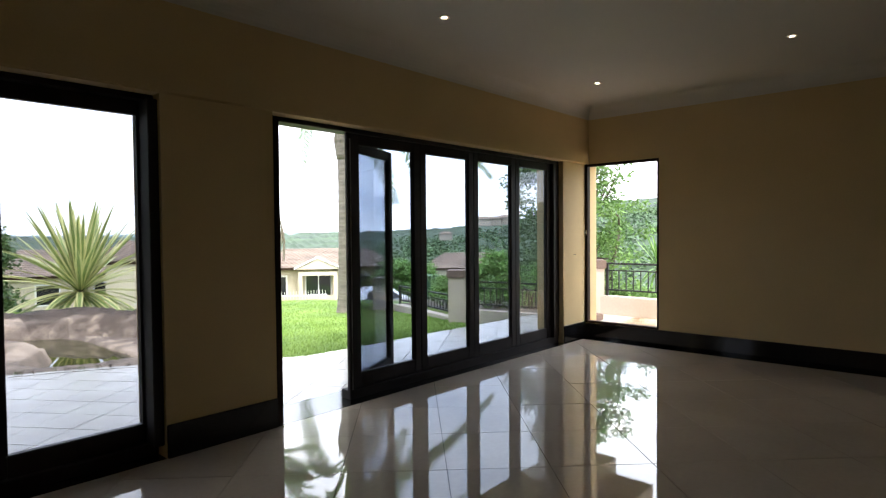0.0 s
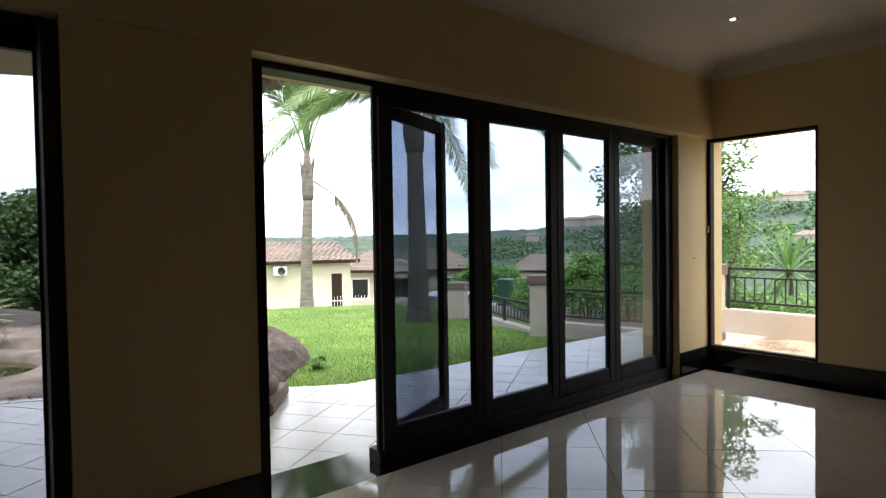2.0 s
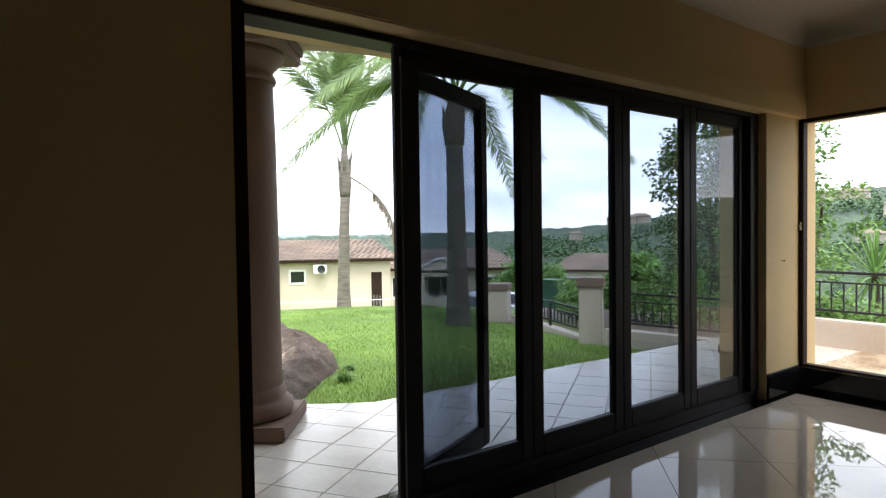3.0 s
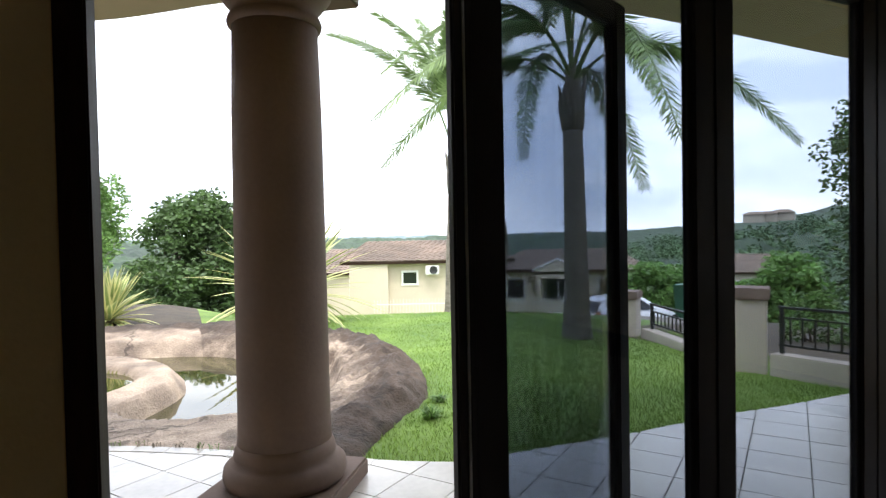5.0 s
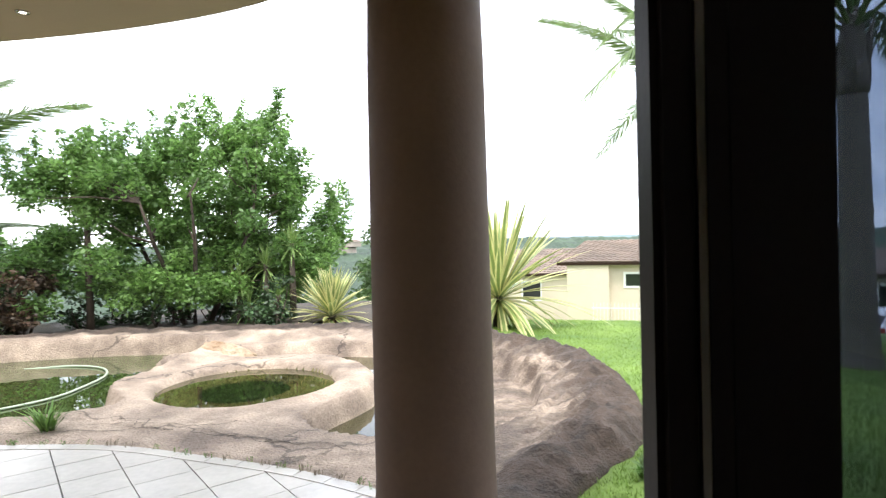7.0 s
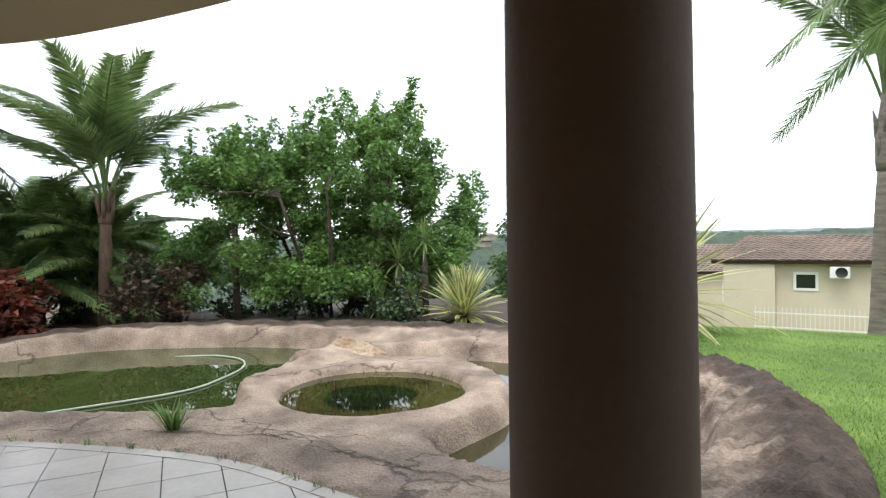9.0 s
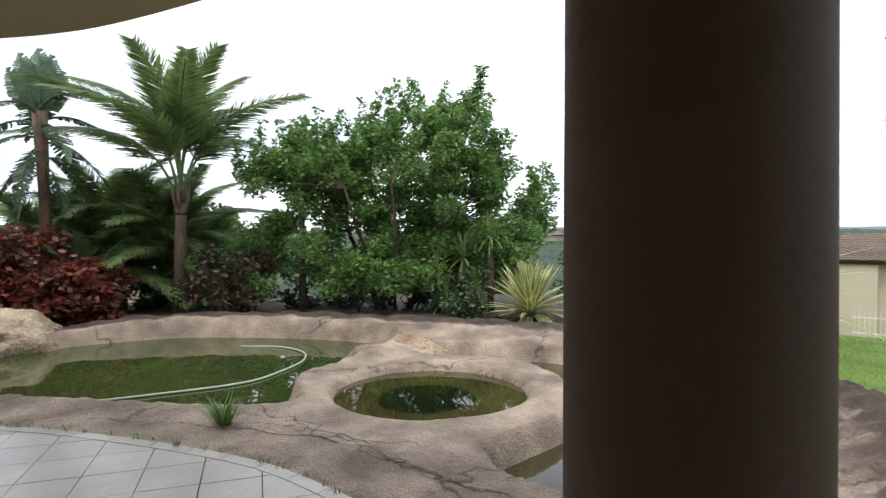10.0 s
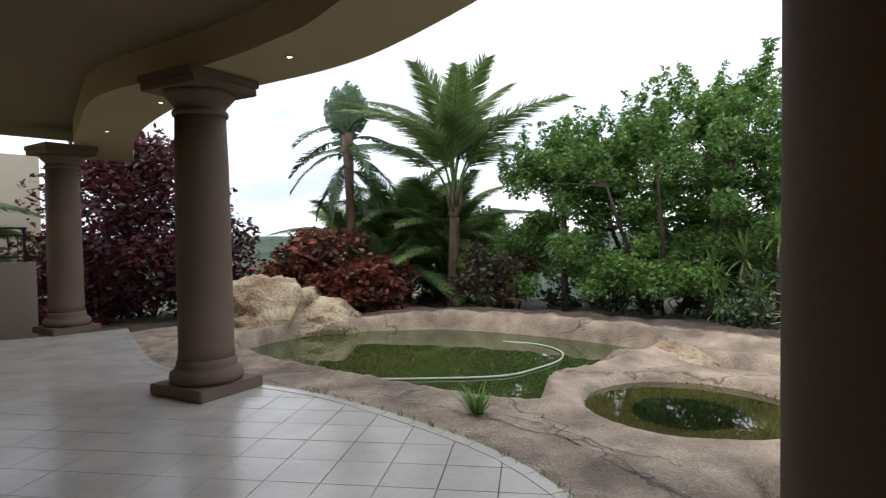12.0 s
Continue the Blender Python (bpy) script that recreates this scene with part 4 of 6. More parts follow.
hose_line = smooth_line([(-2.5, 9.1, -0.405), (-1.82, 9.38, -0.385), (-1.38, 9.73, -0.385), (-0.65, 10.5, -0.385), (-0.54, 11.15, -0.385), (-0.6, 11.75, -0.385), (-0.9, 12.22, -0.385), (-1.45, 12.46, -0.388), (-2.1, 12.42, -0.41)], 8)
v, f = tube(hose_line, [0.014] * len(hose_line), 8)
tagged(mesh_object("pool_hose", v, f, M["hose"], None, True), "pale green suction hose floating on the pool", "hose")


def boulder(name, x, y, z, sx, sy, sz, material, seed, label, category="rock", turn=0.0):
    bm = bmesh.new()
    bmesh.ops.create_icosphere(bm, subdivisions=5, radius=1.0)
    rg = random.Random(seed)
    cuts = [(Vector((rg.gauss(0, 1), rg.gauss(0, 1), rg.gauss(0.3, 0.8))).normalized(), rg.uniform(0.62, 0.9)) for _ in range(9)]
    for v in bm.verts:
        p = v.co.copy()
        k = 1 + 0.12 * noise.noise(p * 4.5 + Vector((seed, seed, 0))) + 0.55 * noise.noise(p * 1.1 + Vector((seed, 0, 0))) + 0.22 * abs(noise.noise(p * 2.6 + Vector((0, seed, 0)))) + 0.09 * noise.noise(p * 7 + Vector((0, 0, seed)))
        p = p * k
        for nrm, dist in cuts:
            over = p.dot(nrm) - dist
            if over > 0:
                p -= nrm * over * 0.9
        p += p.normalized() * (0.05 * noise.noise(p * 5 + Vector((seed, 0, seed))) + 0.03 * noise.noise(p * 12))
        v.co = Vector((p.x * sx, p.y * sy, p.z * sz))
    ob = part(name, bm, material, None, "", True)
    ob.matrix_world = pose(x, y, z, 0, 0, turn)
    return tagged(ob, label, category)


for bx_, by_, bz_, sx_, sy_, sz_, tn_, sd_ in ((-5.95, 10.35, -0.25, 1.2, 0.75, 0.9, 62, 2.0), (-5.5, 11.15, -0.3, 1.2, 0.6, 0.62, 62, 5.0), (-5.35, 10.6, -0.35, 1.1, 0.42, 0.42, 66, 21.0)):
    boulder("boulder", bx_, by_, bz_, sx_, sy_, sz_, M["paleRock"], sd_, "weathered pale sandstone boulder heaped beside the pool", "rock", tn_)
boulder("boulder", 0.75, 12.35, -0.30, 0.5, 0.32, 0.2, M["paleRock"], 12.0, "flat pale rock between pool and channel")
boulder("boulder", 0.35, 11.8, -0.30, 0.3, 0.4, 0.14, M["rock"], 15.0, "flat tan rock on the pool edge")
boulder("stone", 1.28, 12.04, -0.36, 0.09, 0.07, 0.06, M["whiterock"], 1.0, "small white stone at the water edge", "stone")
boulder("stone", 2.08, 12.02, -0.38, 0.1, 0.07, 0.07, M["whiterock"], 3.0, "small white stone at the water edge", "stone")


# ---- plants ----
def leaf_cloud(rng, centres, radii, count, size, flat=0.75):
    """Rhombic leaves scattered through overlapping clumps."""
    k = rng.choice(len(centres), count, p=radii ** 2 / (radii ** 2).sum())
    d = rng.normal(size=(count, 3))
    d /= np.linalg.norm(d, axis=1)[:, None]
    r = radii[k] * rng.random(count) ** 0.4
    p = centres[k] + d * r[:, None] * np.array([1, 1, flat])
    u = rng.normal(size=(count, 3))
    u[:, 2] = u[:, 2] * 0.5 - 0.25
    u /= np.linalg.norm(u, axis=1)[:, None]
    s = np.cross(u, rng.normal(size=(count, 3)))
    s /= np.linalg.norm(s, axis=1)[:, None] + 1e-9
    ln = size * rng.uniform(0.6, 1.3, count)[:, None]
    v = np.empty((count, 4, 3))
    v[:, 0], v[:, 1] = p, p + u * ln * 0.5 + s * ln * 0.26
    v[:, 2], v[:, 3] = p + u * ln, p + u * ln * 0.5 - s * ln * 0.26
    return v.reshape(-1, 3), np.arange(count * 4).reshape(-1, 4).tolist()


def tree(name, x, y, z, height, width, label, category, leaf, seed, trunks=1, clumps=40, leaves=9000, size=0.12, bottom=0.25, depth=None, bark=None, open_top=0.0, spread_turn=0.0, limbs=14, clump=0.17, flat_top=0.0, sprigs=0):
    """A trunk or stems, limbs that reach the clumps, and a crown of single leaves."""
    rng = np.random.default_rng(seed)
    depth = depth or width
    th = tagged(empty(name, x, y, z, spread_turn), label, category)
    cs, rs = [], []
    for i in range(clumps):
        a, rr, t = rng.uniform(0, 2 * np.pi), rng.random() ** 0.5, rng.random()
        zz = bottom + (1 - bottom) * t
        prof = math.sin(math.pi * min(1, 0.30 + 0.64 * (zz - bottom) / (1 - bottom))) ** 0.6
        prof = max(prof, flat_top)
        if flat_top:
            zz = min(zz, 0.80 + 0.19 * math.cos(a) * rr + 0.06 * math.sin(7 * a + 3 * rr))
        cs.append((math.cos(a) * rr * prof * width * 0.42, math.sin(a) * rr * prof * depth * 0.42, zz * height * 0.95))
        rs.append(rng.uniform(0.7, 1.3) * min(width, height) * clump * (1 - open_top * t))
    for i in range(sprigs):
        x0, y0, z0 = cs[rng.integers(0, clumps)]
        if z0 < height * 0.45:
            continue
        dx, dy = rng.uniform(-0.5, 0.5, 2)
        for j in range(5):
            cs.append((x0 * 1.08 + dx * 0.12 * j, y0 + dy * 0.12 * j, z0 + 0.24 + 0.13 * j))
            rs.append(0.13 - 0.015 * j)
    cs, rs = np.array(cs), np.array(rs)
    tv, tf = [], []

    def add(pts, radii, n=7):
        o = len(tv)
        v, f = tube(pts, radii, n)
        tv.extend(v)
        tf.extend([tuple(q + o for q in g) for g in f])

    base_r = 0.02 + 0.022 * height / max(1, trunks ** 0.5)
    tops = []
    for i in range(trunks):
        a = 2 * math.pi * i / trunks + rng.uniform(0, 1)
        off = 0.0 if trunks == 1 else width * 0.09
        p0 = Vector((math.cos(a) * off * 0.4, math.sin(a) * off * 0.4, -0.15))
        p3 = Vector((math.cos(a) * off * 2.2, math.sin(a) * off * 2.2, height * rng.uniform(0.5, 0.62)))
        p1 = p0.lerp(p3, 0.35) + Vector(rng.normal(size=3)) * 0.05
        p2 = p0.lerp(p3, 0.7) + Vector(rng.normal(size=3)) * 0.08
        add([p0, p1, p2, p3], [base_r, base_r * 0.8, base_r * 0.6, base_r * 0.35])
        tops.append((p1, p2, p3))
    for j in rng.choice(clumps, min(limbs, clumps), replace=False):
        c = Vector(cs[j])
        s = min((p for tp in tops for p in tp), key=lambda p: (p - c).length + (2 if p.z > c.z else 0))
        mid = s.lerp(c, 0.5) + Vector(rng.normal(size=3)) * 0.06 * height * 0.4
        add([s, mid, c], [base_r * 0.38, base_r * 0.25, base_r * 0.08], 5)
    mesh_object("trunk", tv, tf, bark or M["wood"], th, True)
    v, f = leaf_cloud(rng, cs, rs, leaves, size)
    mesh_object("crown", v, f, leaf, th)
    return th


def frond_mesh(name, length, leaflets, reach, droop, material, seed, width=0.017, rise=0.55):
    """A feathered palm leaf that grows along x, arches up and droops."""
    rng = random.Random(seed)
    n = 14
    pts = [Vector((length * (i / n) * (1 - 0.12 * (i / n)), 0, length * (rise * (i / n) - (rise + droop) * (i / n) ** 2.8 * 0.85))) for i in range(n + 1)]
    v, f = tube(pts, [0.028 * (1 - 0.85 * i / n) + 0.004 for i in range(n + 1)], 5)
    for s in (-1, 1):
        for i in range(leaflets):
            t = 0.32 + 0.67 * i / leaflets
            k = min(n - 1, int(t * n))
            p = pts[k].lerp(pts[k + 1], t * n - k)
            d = (pts[k + 1] - pts[k]).normalized()
            ln = reach * (math.sin(math.pi * (0.12 + 0.80 * t)) ** 0.7) * rng.uniform(0.8, 1.1)
            side = Vector((0, s, 0))
            tip = p + (side * 0.75 + d * 0.68 + Vector((0, 0, rng.uniform(-0.95, 0.0)))).normalized() * ln
            mid = p.lerp(tip, 0.5) + Vector((0, 0, 0.05 * ln))
            w = d * width
            o = len(v)
            v += [p - w * 0.5, p + w * 0.5, mid + w, mid - w, tip]
            f += [(o, o + 1, o + 2, o + 3), (o + 3, o + 2, o + 4)]
    me = bpy.data.meshes.new(name)
    me.from_pydata([tuple(q) for q in v], [], f)
    me.materials.append(material)
    return me


def palm(x, y, z, trunk_h, r0, r1, label, frond_len, count, seed, shaft=1.1, tilt=(10, 95), lean=(0, 0), material=None, dry=2, reach=0.62, bark=None, steep=0.62, shapes=((0.35, 0.75), (0.7, 0.6), (1.0, 0.4))):
    rng = random.Random(seed)
    th = tagged(empty("palm_tree", x, y, z), label, "palm tree")
    prof, n = [], 26
    verts, faces = [], []
    pts, radii = [], []
    for i in range(n + 1):
        t = i / n
        pts.append(Vector((lean[0] * t * t, lean[1] * t * t, trunk_h * t - 0.1)))
        flare = 0.35 * math.exp(-t * 9)
        ringed = 0.035 * (i % 2)
        radii.append((r0 + (r1 - r0) * t) * (1 + flare + ringed))
    v, f = tube(pts, radii, 14)
    mesh_object("trunk", v, f, bark or M["bark"], th, True)
    top = pts[-1]
    k = 8
    sp = [top + Vector((0, 0, shaft * i / k)) for i in range(k + 1)]
    v, f = tube(sp, [r1 * (1.0 + 0.35 * math.sin(math.pi * min(1, 0.15 + 1.0 * i / k))) * (1 - 0.5 * (i / k) ** 2) for i in range(k + 1)], 12)
    for j in range(9):
        a = 2 * math.pi * j / 9 + rng.uniform(0, 0.4)
        zz = rng.uniform(0.0, 0.6) * shaft
        o = len(v)
        d = Vector((math.cos(a), math.sin(a), 0))
        p = top + Vector((0, 0, zz)) + d * r1 * 1.1
        pv, pf = tube([p - d * 0.03, p + d * 0.02 + Vector((0, 0, 0.25)), p + d * 0.06 + Vector((0, 0, 0.45))], [0.055, 0.045, 0.012], 5)
        v += pv
        f += [tuple(q + o for q in g) for g in pf]
    mesh_object("crownshaft", v, f, bark or M["bark"], th, True, )["label"] = "rough grey-brown crown shaft with cut leaf bases"
    kinds = [frond_mesh("frond", frond_len, 210, reach, dr, material or M["frond"], seed + i, 0.015, ri) for i, (dr, ri) in enumerate(shapes)]
    drym = frond_mesh("frond", frond_len * 0.7, 130, reach * 0.9, 0.5, M["dryfrond"], seed + 9, rise=0.1)
    crown = top + Vector((0, 0, shaft * 0.9))
    for i in range(count):
        t = (i + 0.5) / count
        up = tilt[0] + (tilt[1] - tilt[0]) * t
        ob = new("frond", kinds[min(2, int(t * 3))])
        ob.parent = th
        ob.matrix_local = Matrix.Translation(crown - Vector((0, 0, 0.25 * t))) @ pose(0, 0, 0, 0, 0, 137.5 * i + rng.uniform(-14, 14)) @ pose(0, 0, 0, 0, -(90 - up) * steep, 0) @ pose(0, 0, 0, rng.uniform(-25, 25), 0, 0)
    for i in range(dry):
        ob = new("frond", drym)
        ob["label"] = "dry brown hanging frond"
        ob.parent = th
        ob.matrix_local = Matrix.Translation(crown - Vector((0, 0, 0.7))) @ pose(0, 0, 0, 0, 0, -25 + 150 * i) @ pose(0, 0, 0, 0, 36, 0)
    return th


def blade_mesh(name, length, width, curve, mats_, stripe=0.5, n=8):
    """A sword leaf along x with pale edges and a green middle."""
    v, f, idx = [], [], []
    for i in range(n + 1):
        t = i / n
        w = width * (0.55 + 1.3 * t * (1 - t)) * (1 - t ** 5) + 0.001
        x, z = length * t * (1 - 0.1 * curve * t), length * (-curve * t * t * 0.6)
        lift = w * 0.22
        v += [(x, -w, z + lift), (x, -w * stripe, z), (x, w * stripe, z), (x, w, z + lift)]
    for i in range(n):
        a, b = i * 4, i * 4 + 4
        for j in range(3):
            f.append((a + j, a + j + 1, b + j + 1, b + j))
            idx.append(1 if j == 1 else 0)
    me = bpy.data.meshes.new(name)
    me.from_pydata(v, [], f)
    for m in mats_:
        me.materials.append(m)
    me.polygons.foreach_set("material_index", idx)
    return me


def rosette(name, x, y, z, length, width, count, label, category, seed, mats_, low=-12, high=86, stem=0.0, curves=(0.05, 0.3, 0.6), stripe=0.5):
    rng = random.Random(seed)
    th = tagged(empty(name, x, y, z), label, category)
    v, f = tube([(0, 0, -0.1), (0, 0, stem * 0.5 + 0.05), (0, 0, stem + 0.12)], [0.05 + width, 0.045 + width, 0.03 + width * 0.7], 9)
    mesh_object("stem", v, f, M["wood"], th, True)
    kinds = [blade_mesh("leaf", length, width, c, mats_, stripe) for c in curves]
    for i in range(count):
        t = (i + 0.5) / count
        up = low + (high - low) * t ** 0.9 + rng.uniform(-7, 7)
        ob = new("leaf", kinds[2 if up < 15 else 1 if up < 45 else 0])
        ob.parent = th
        s = rng.uniform(0.82, 1.08) * (0.86 + 0.14 * math.sin(math.pi * t))
        ob.matrix_local = Matrix.Translation((0, 0, stem + 0.10 * t)) @ pose(0, 0, 0, 0, 0, 137.5 * i + rng.uniform(-9, 9)) @ pose(0, 0, 0, 0, -up, 0) @ Matrix.Diagonal((s, 1, 1, 1))
    return th


def gz1(x, y):
    return float(ground_z(np.array([x]), np.array([y]))[0])


ARCHED = ((0.5, 0.2), (0.75, 0.25), (0.8, 0.25))
VARIEGATED = [M["agaveyellow"], M["agavegreen"]]
palm(9.75, 17.1, gz1(9.75, 17.1), 3.3, 0.175, 0.14, "tall palm with ringed grey trunk on the lawn", 4.3, 12, 11, 1.5, (0, 27), (0.1, 0), dry=1, steep=0.94, shapes=((0.2, 0.12), (0.35, 0.18), (0.6, 0.22)), reach=0.62)
palm(9.25, 11.0, gz1(9.25, 11.0), 3.6, 0.21, 0.16, "tall palm with ringed grey trunk near the garden wall", 3.2, 17, 23, 1.1, (2, 66), (0, 0.05), dry=0)
palm(-4.95, 14.4, -0.3, 2.1, 0.14, 0.10, "young feathery palm behind the pool", 3.3, 13, 37, 0.4, (0, 30), (0.05, 0), dry=0, reach=0.74, steep=0.97, shapes=((0.35, 0.15), (0.6, 0.2), (0.9, 0.25)), bark=M["brownbark"])
for px, py, th_, fl, fc, sd in ((-7.1, 15.0, 1.2, 2.6, 18, 41), (-6.2, 15.5, 0.9, 2.7, 20, 43), (-8.4, 14.4, 0.9, 2.2, 16, 47), (-5.7, 15.0, 0.5, 2.3, 18, 48), (-6.7, 14.3, 0.4, 2.1, 18, 49)):
    palm(px, py, -0.4, th_, 0.13, 0.10, "dark green palm clump behind the pool", fl, fc, sd, 0.3, (4, 60), dry=0, reach=0.55, steep=0.9, shapes=((0.4, 0.25), (0.7, 0.3), (0.95, 0.3)))
rosette("agave", 5.32, 16.2, gz1(5.32, 16.2), 2.45, 0.078, 125, "large variegated yellow and green agave", "agave", 7, VARIEGATED, stem=0.55, low=-38)
rosette("agave", 1.95, 14.95, -0.22, 1.0, 0.06, 95, "variegated cream and green agave behind the pool", "agave", 8, VARIEGATED, stem=0.08, low=-8)

tree("shrub_tree", -1.0, 16.0, -0.3, 4.7, 7.7, "large leafy green tree behind the pool", "tree", M["leaf"], 3, trunks=6, clumps=270, leaves=100000, size=0.1, bottom=0.14, depth=3.4, open_top=0.38, spread_turn=26, limbs=110, clump=0.084, flat_top=0.7, sprigs=120)
tree("shrub", -3.66, 13.91, -0.3, 1.45, 1.5, "reddish-brown leafy shrub behind the pool", "shrub", M["russetleaf"], 5, trunks=4, clumps=22, leaves=1700, size=0.10, bottom=0.25, limbs=14)
tree("shrub", -3.57, 14.73, -0.3, 1.3, 1.2, "reddish-brown leafy shrub behind the pool", "shrub", M["russetleaf"], 6, trunks=4, clumps=18, leaves=1800, size=0.10, bottom=0.25, limbs=14)
tree("shrub", -6.0, 16.4, -0.4, 2.3, 3.4, "dense green shrub under the palm clump", "shrub", M["leaf"], 15, trunks=4, clumps=60, leaves=9000, size=0.15, bottom=0.0, limbs=16)
tree("croton_bush", -6.75, 12.45, -0.3, 1.6, 3.9, "red and green croton bush by the pool", "shrub", M["redleaf"], 9, trunks=5, clumps=60, leaves=9500, size=0.16, bottom=0.02, depth=1.8, limbs=20, spread_turn=40, clump=0.24)
tree("croton_bush", -5.55, 12.35, -0.3, 1.05, 1.9, "red and green croton bush spilling over the pool kerb", "shrub", M["redleaf"], 19, trunks=4, clumps=34, leaves=5200, size=0.14, bottom=0.0, depth=1.2, limbs=12, spread_turn=40, clump=0.2)
tree("red_leaf_tree", -9.6, 9.6, -0.4, 3.8, 4.8, "dense dark maroon-leaved tree at the terrace end", "tree", M["maroonleaf"], 10, trunks=3, clumps=90, leaves=20000, size=0.15, bottom=0.0, limbs=24, clump=0.19)
tree("tree", 3.7, 26.6, -3.2, 6.1, 5.6, "dense round dark green tree beyond the lawn", "tree", M["denseleaf"], 12, trunks=2, clumps=120, leaves=36000, size=0.2, bottom=0.2, limbs=20, clump=0.13)
tree("tree", 14.8, 8.95, -1.3, 5.9, 3.0, "green leafy tree beyond the garden wall", "tree", M["denseleaf"], 14, trunks=2, clumps=80, leaves=15000, size=0.11, bottom=0.15, open_top=0.3, limbs=24)
tree("tree", 11.75, 6.0, -0.8, 3.9, 2.5, "airy light green tree beyond the railing", "tree", M["lightleaf"], 16, trunks=3, clumps=70, leaves=9000, size=0.085, bottom=0.15, open_top=0.35, limbs=28, clump=0.12)
# added low shrubs; their dark leaf colour stands for shade beneath the trees
rng0 = random.Random(77)
for i in range(16):
    px, py = -7.5 + i * 0.62 + rng0.uniform(-0.2, 0.2), 15.0 + 0.5 * math.sin(i * 1.7) + (0.9 if 6 < i < 13 else 0)
    if i in (3, 4, 15):
        continue
    tree("shrub", px, py, -0.35, rng0.uniform(0.7, 1.15), rng0.uniform(1.0, 1.4), "low shrub in the planting bed, coloured dark for shade under trees", "shrub", M["darkleaf"], 100 + i, trunks=3, clumps=14, leaves=900, size=0.09, bottom=0.05, limbs=6, clump=0.2)
for i, (px, py, st) in enumerate(((0.6, 15.5, 1.1), (0.9, 15.2, 0.5), (0.3, 15.3, 0.3), (1.1, 15.6, 1.5), (-2.6, 15.1, 2.5), (0.1, 15.4, 0.8))):
    rosette("dracaena", px, py, -0.3, 0.55, 0.018, 40, "spiky grey-green dracaena beside the bushes", "dracaena", 200 + i, [M["agavegreen"], M["lightleaf"]], stem=st, low=-40)


def paddle_mesh(name, length, width, material, seed, droop):
    """A torn banana-like leaf along x: a midrib with separate side strips."""
    rng = random.Random(seed)
    n = 44
    pts = [Vector((length * (i / n) * (1 - 0.25 * droop * (i / n)), 0, -length * droop * 0.75 * (i / n) ** 2)) for i in range(n + 1)]
    v, f = tube(pts, [0.025 * (1 - 0.8 * i / n) + 0.003 for i in range(n + 1)], 5)
    for s in (-1, 1):
        for i in range(int(n * 0.22), n):
            if rng.random() < 0.05:
                continue
            t = i / n
            w = width * math.sin(math.pi * min(1, max(0, (t - 0.2) / 0.8)) * 0.93 + 0.12) ** 0.6 * (1 - (max(0, t - 0.6) / 0.4) ** 2 * 0.55) * rng.uniform(0.92, 1.04)
            p, q = pts[i], pts[i + 1]
            out = Vector((0.15 + 0.6 * t ** 4, s * (1 - 0.2 * t ** 4), -0.25 - rng.uniform(0, 0.25) - 0.5 * droop * rng.random())).normalized() * w
            o = len(v)
            v += [p, q, q + out, p + out * 0.97]
            f.append((o, o + 1, o + 2, o + 3))
    me = bpy.data.meshes.new(name)
    me.from_pydata([tuple(a) for a in v], [], f)
    me.materials.append(material)
    return me


th = tagged(empty("bird_of_paradise_tree", -6.75, 13.0, -0.3), "tall wild banana with upright and ragged drooping leaves", "tree")
v, f = tube([(0, 0, -0.1), (0.05, 0, 1.2), (-0.05, 0.05, 2.5), (-0.1, 0.05, 3.9)], [0.13, 0.10, 0.095, 0.13], 10)
mesh_object("trunk", v, f, M["brownbark"], th, True)
up_leaf, low_leaf = paddle_mesh("leaf", 1.6, 0.3, M["paddleleaf"], 1, 0.12), paddle_mesh("leaf", 1.6, 0.27, M["darkleaf"], 2, 1.25)
for lift, s, twist in ((90, 1.0, 78), (80, 0.95, 100), (101, 0.93, 84), (70, 0.8, 96), (112, 0.78, 88), (86, 0.85, 60), (97, 0.8, 118)):
    ob = new("leaf", up_leaf)
    ob.parent = th
    ob.matrix_local = Matrix.Translation((-0.1, 0.05, 3.55)) @ pose(0, 0, 0, 0, 0, 52) @ pose(0, 0, 0, 0, -lift, 0) @ pose(0, 0, 0, twist, 0, 0) @ Matrix.Diagonal((s, s, s, 1))
for i in range(17):
    ob = new("leaf", low_leaf)
    ob.parent = th
    ob.matrix_local = Matrix.Translation((-0.1, 0.05, 3.95 - 0.08 * i)) @ pose(0, 0, 0, 0, 0, 137 * i + 12) @ pose(0, 0, 0, 0, -48 + 4 * i, 0) @ Matrix.Diagonal((1.05 - 0.03 * i,) * 3 + (1,))
th2 = tagged(empty("banana_plant", -5.75, 13.05, -0.25), "small banana plant with upright broad leaves by the pool", "plant")
v, f = tube([(0, 0, -0.1), (0.02, 0, 0.4), (0, 0, 0.8)], [0.07, 0.06, 0.045], 9)
mesh_object("stem", v, f, M["paddleleaf"], th2, True)
sl = paddle_mesh("leaf", 1.1, 0.2, M["paddleleaf"], 3, 0.35)
for i, lift in enumerate((78, 66, 48, 35, 58)):
    ob = new("leaf", sl)
    ob.parent = th2
    ob.matrix_local = pose(0, 0, 0.7, 0, 0, 77 * i + 300) @ pose(0, 0, 0, 0, -lift, 0)


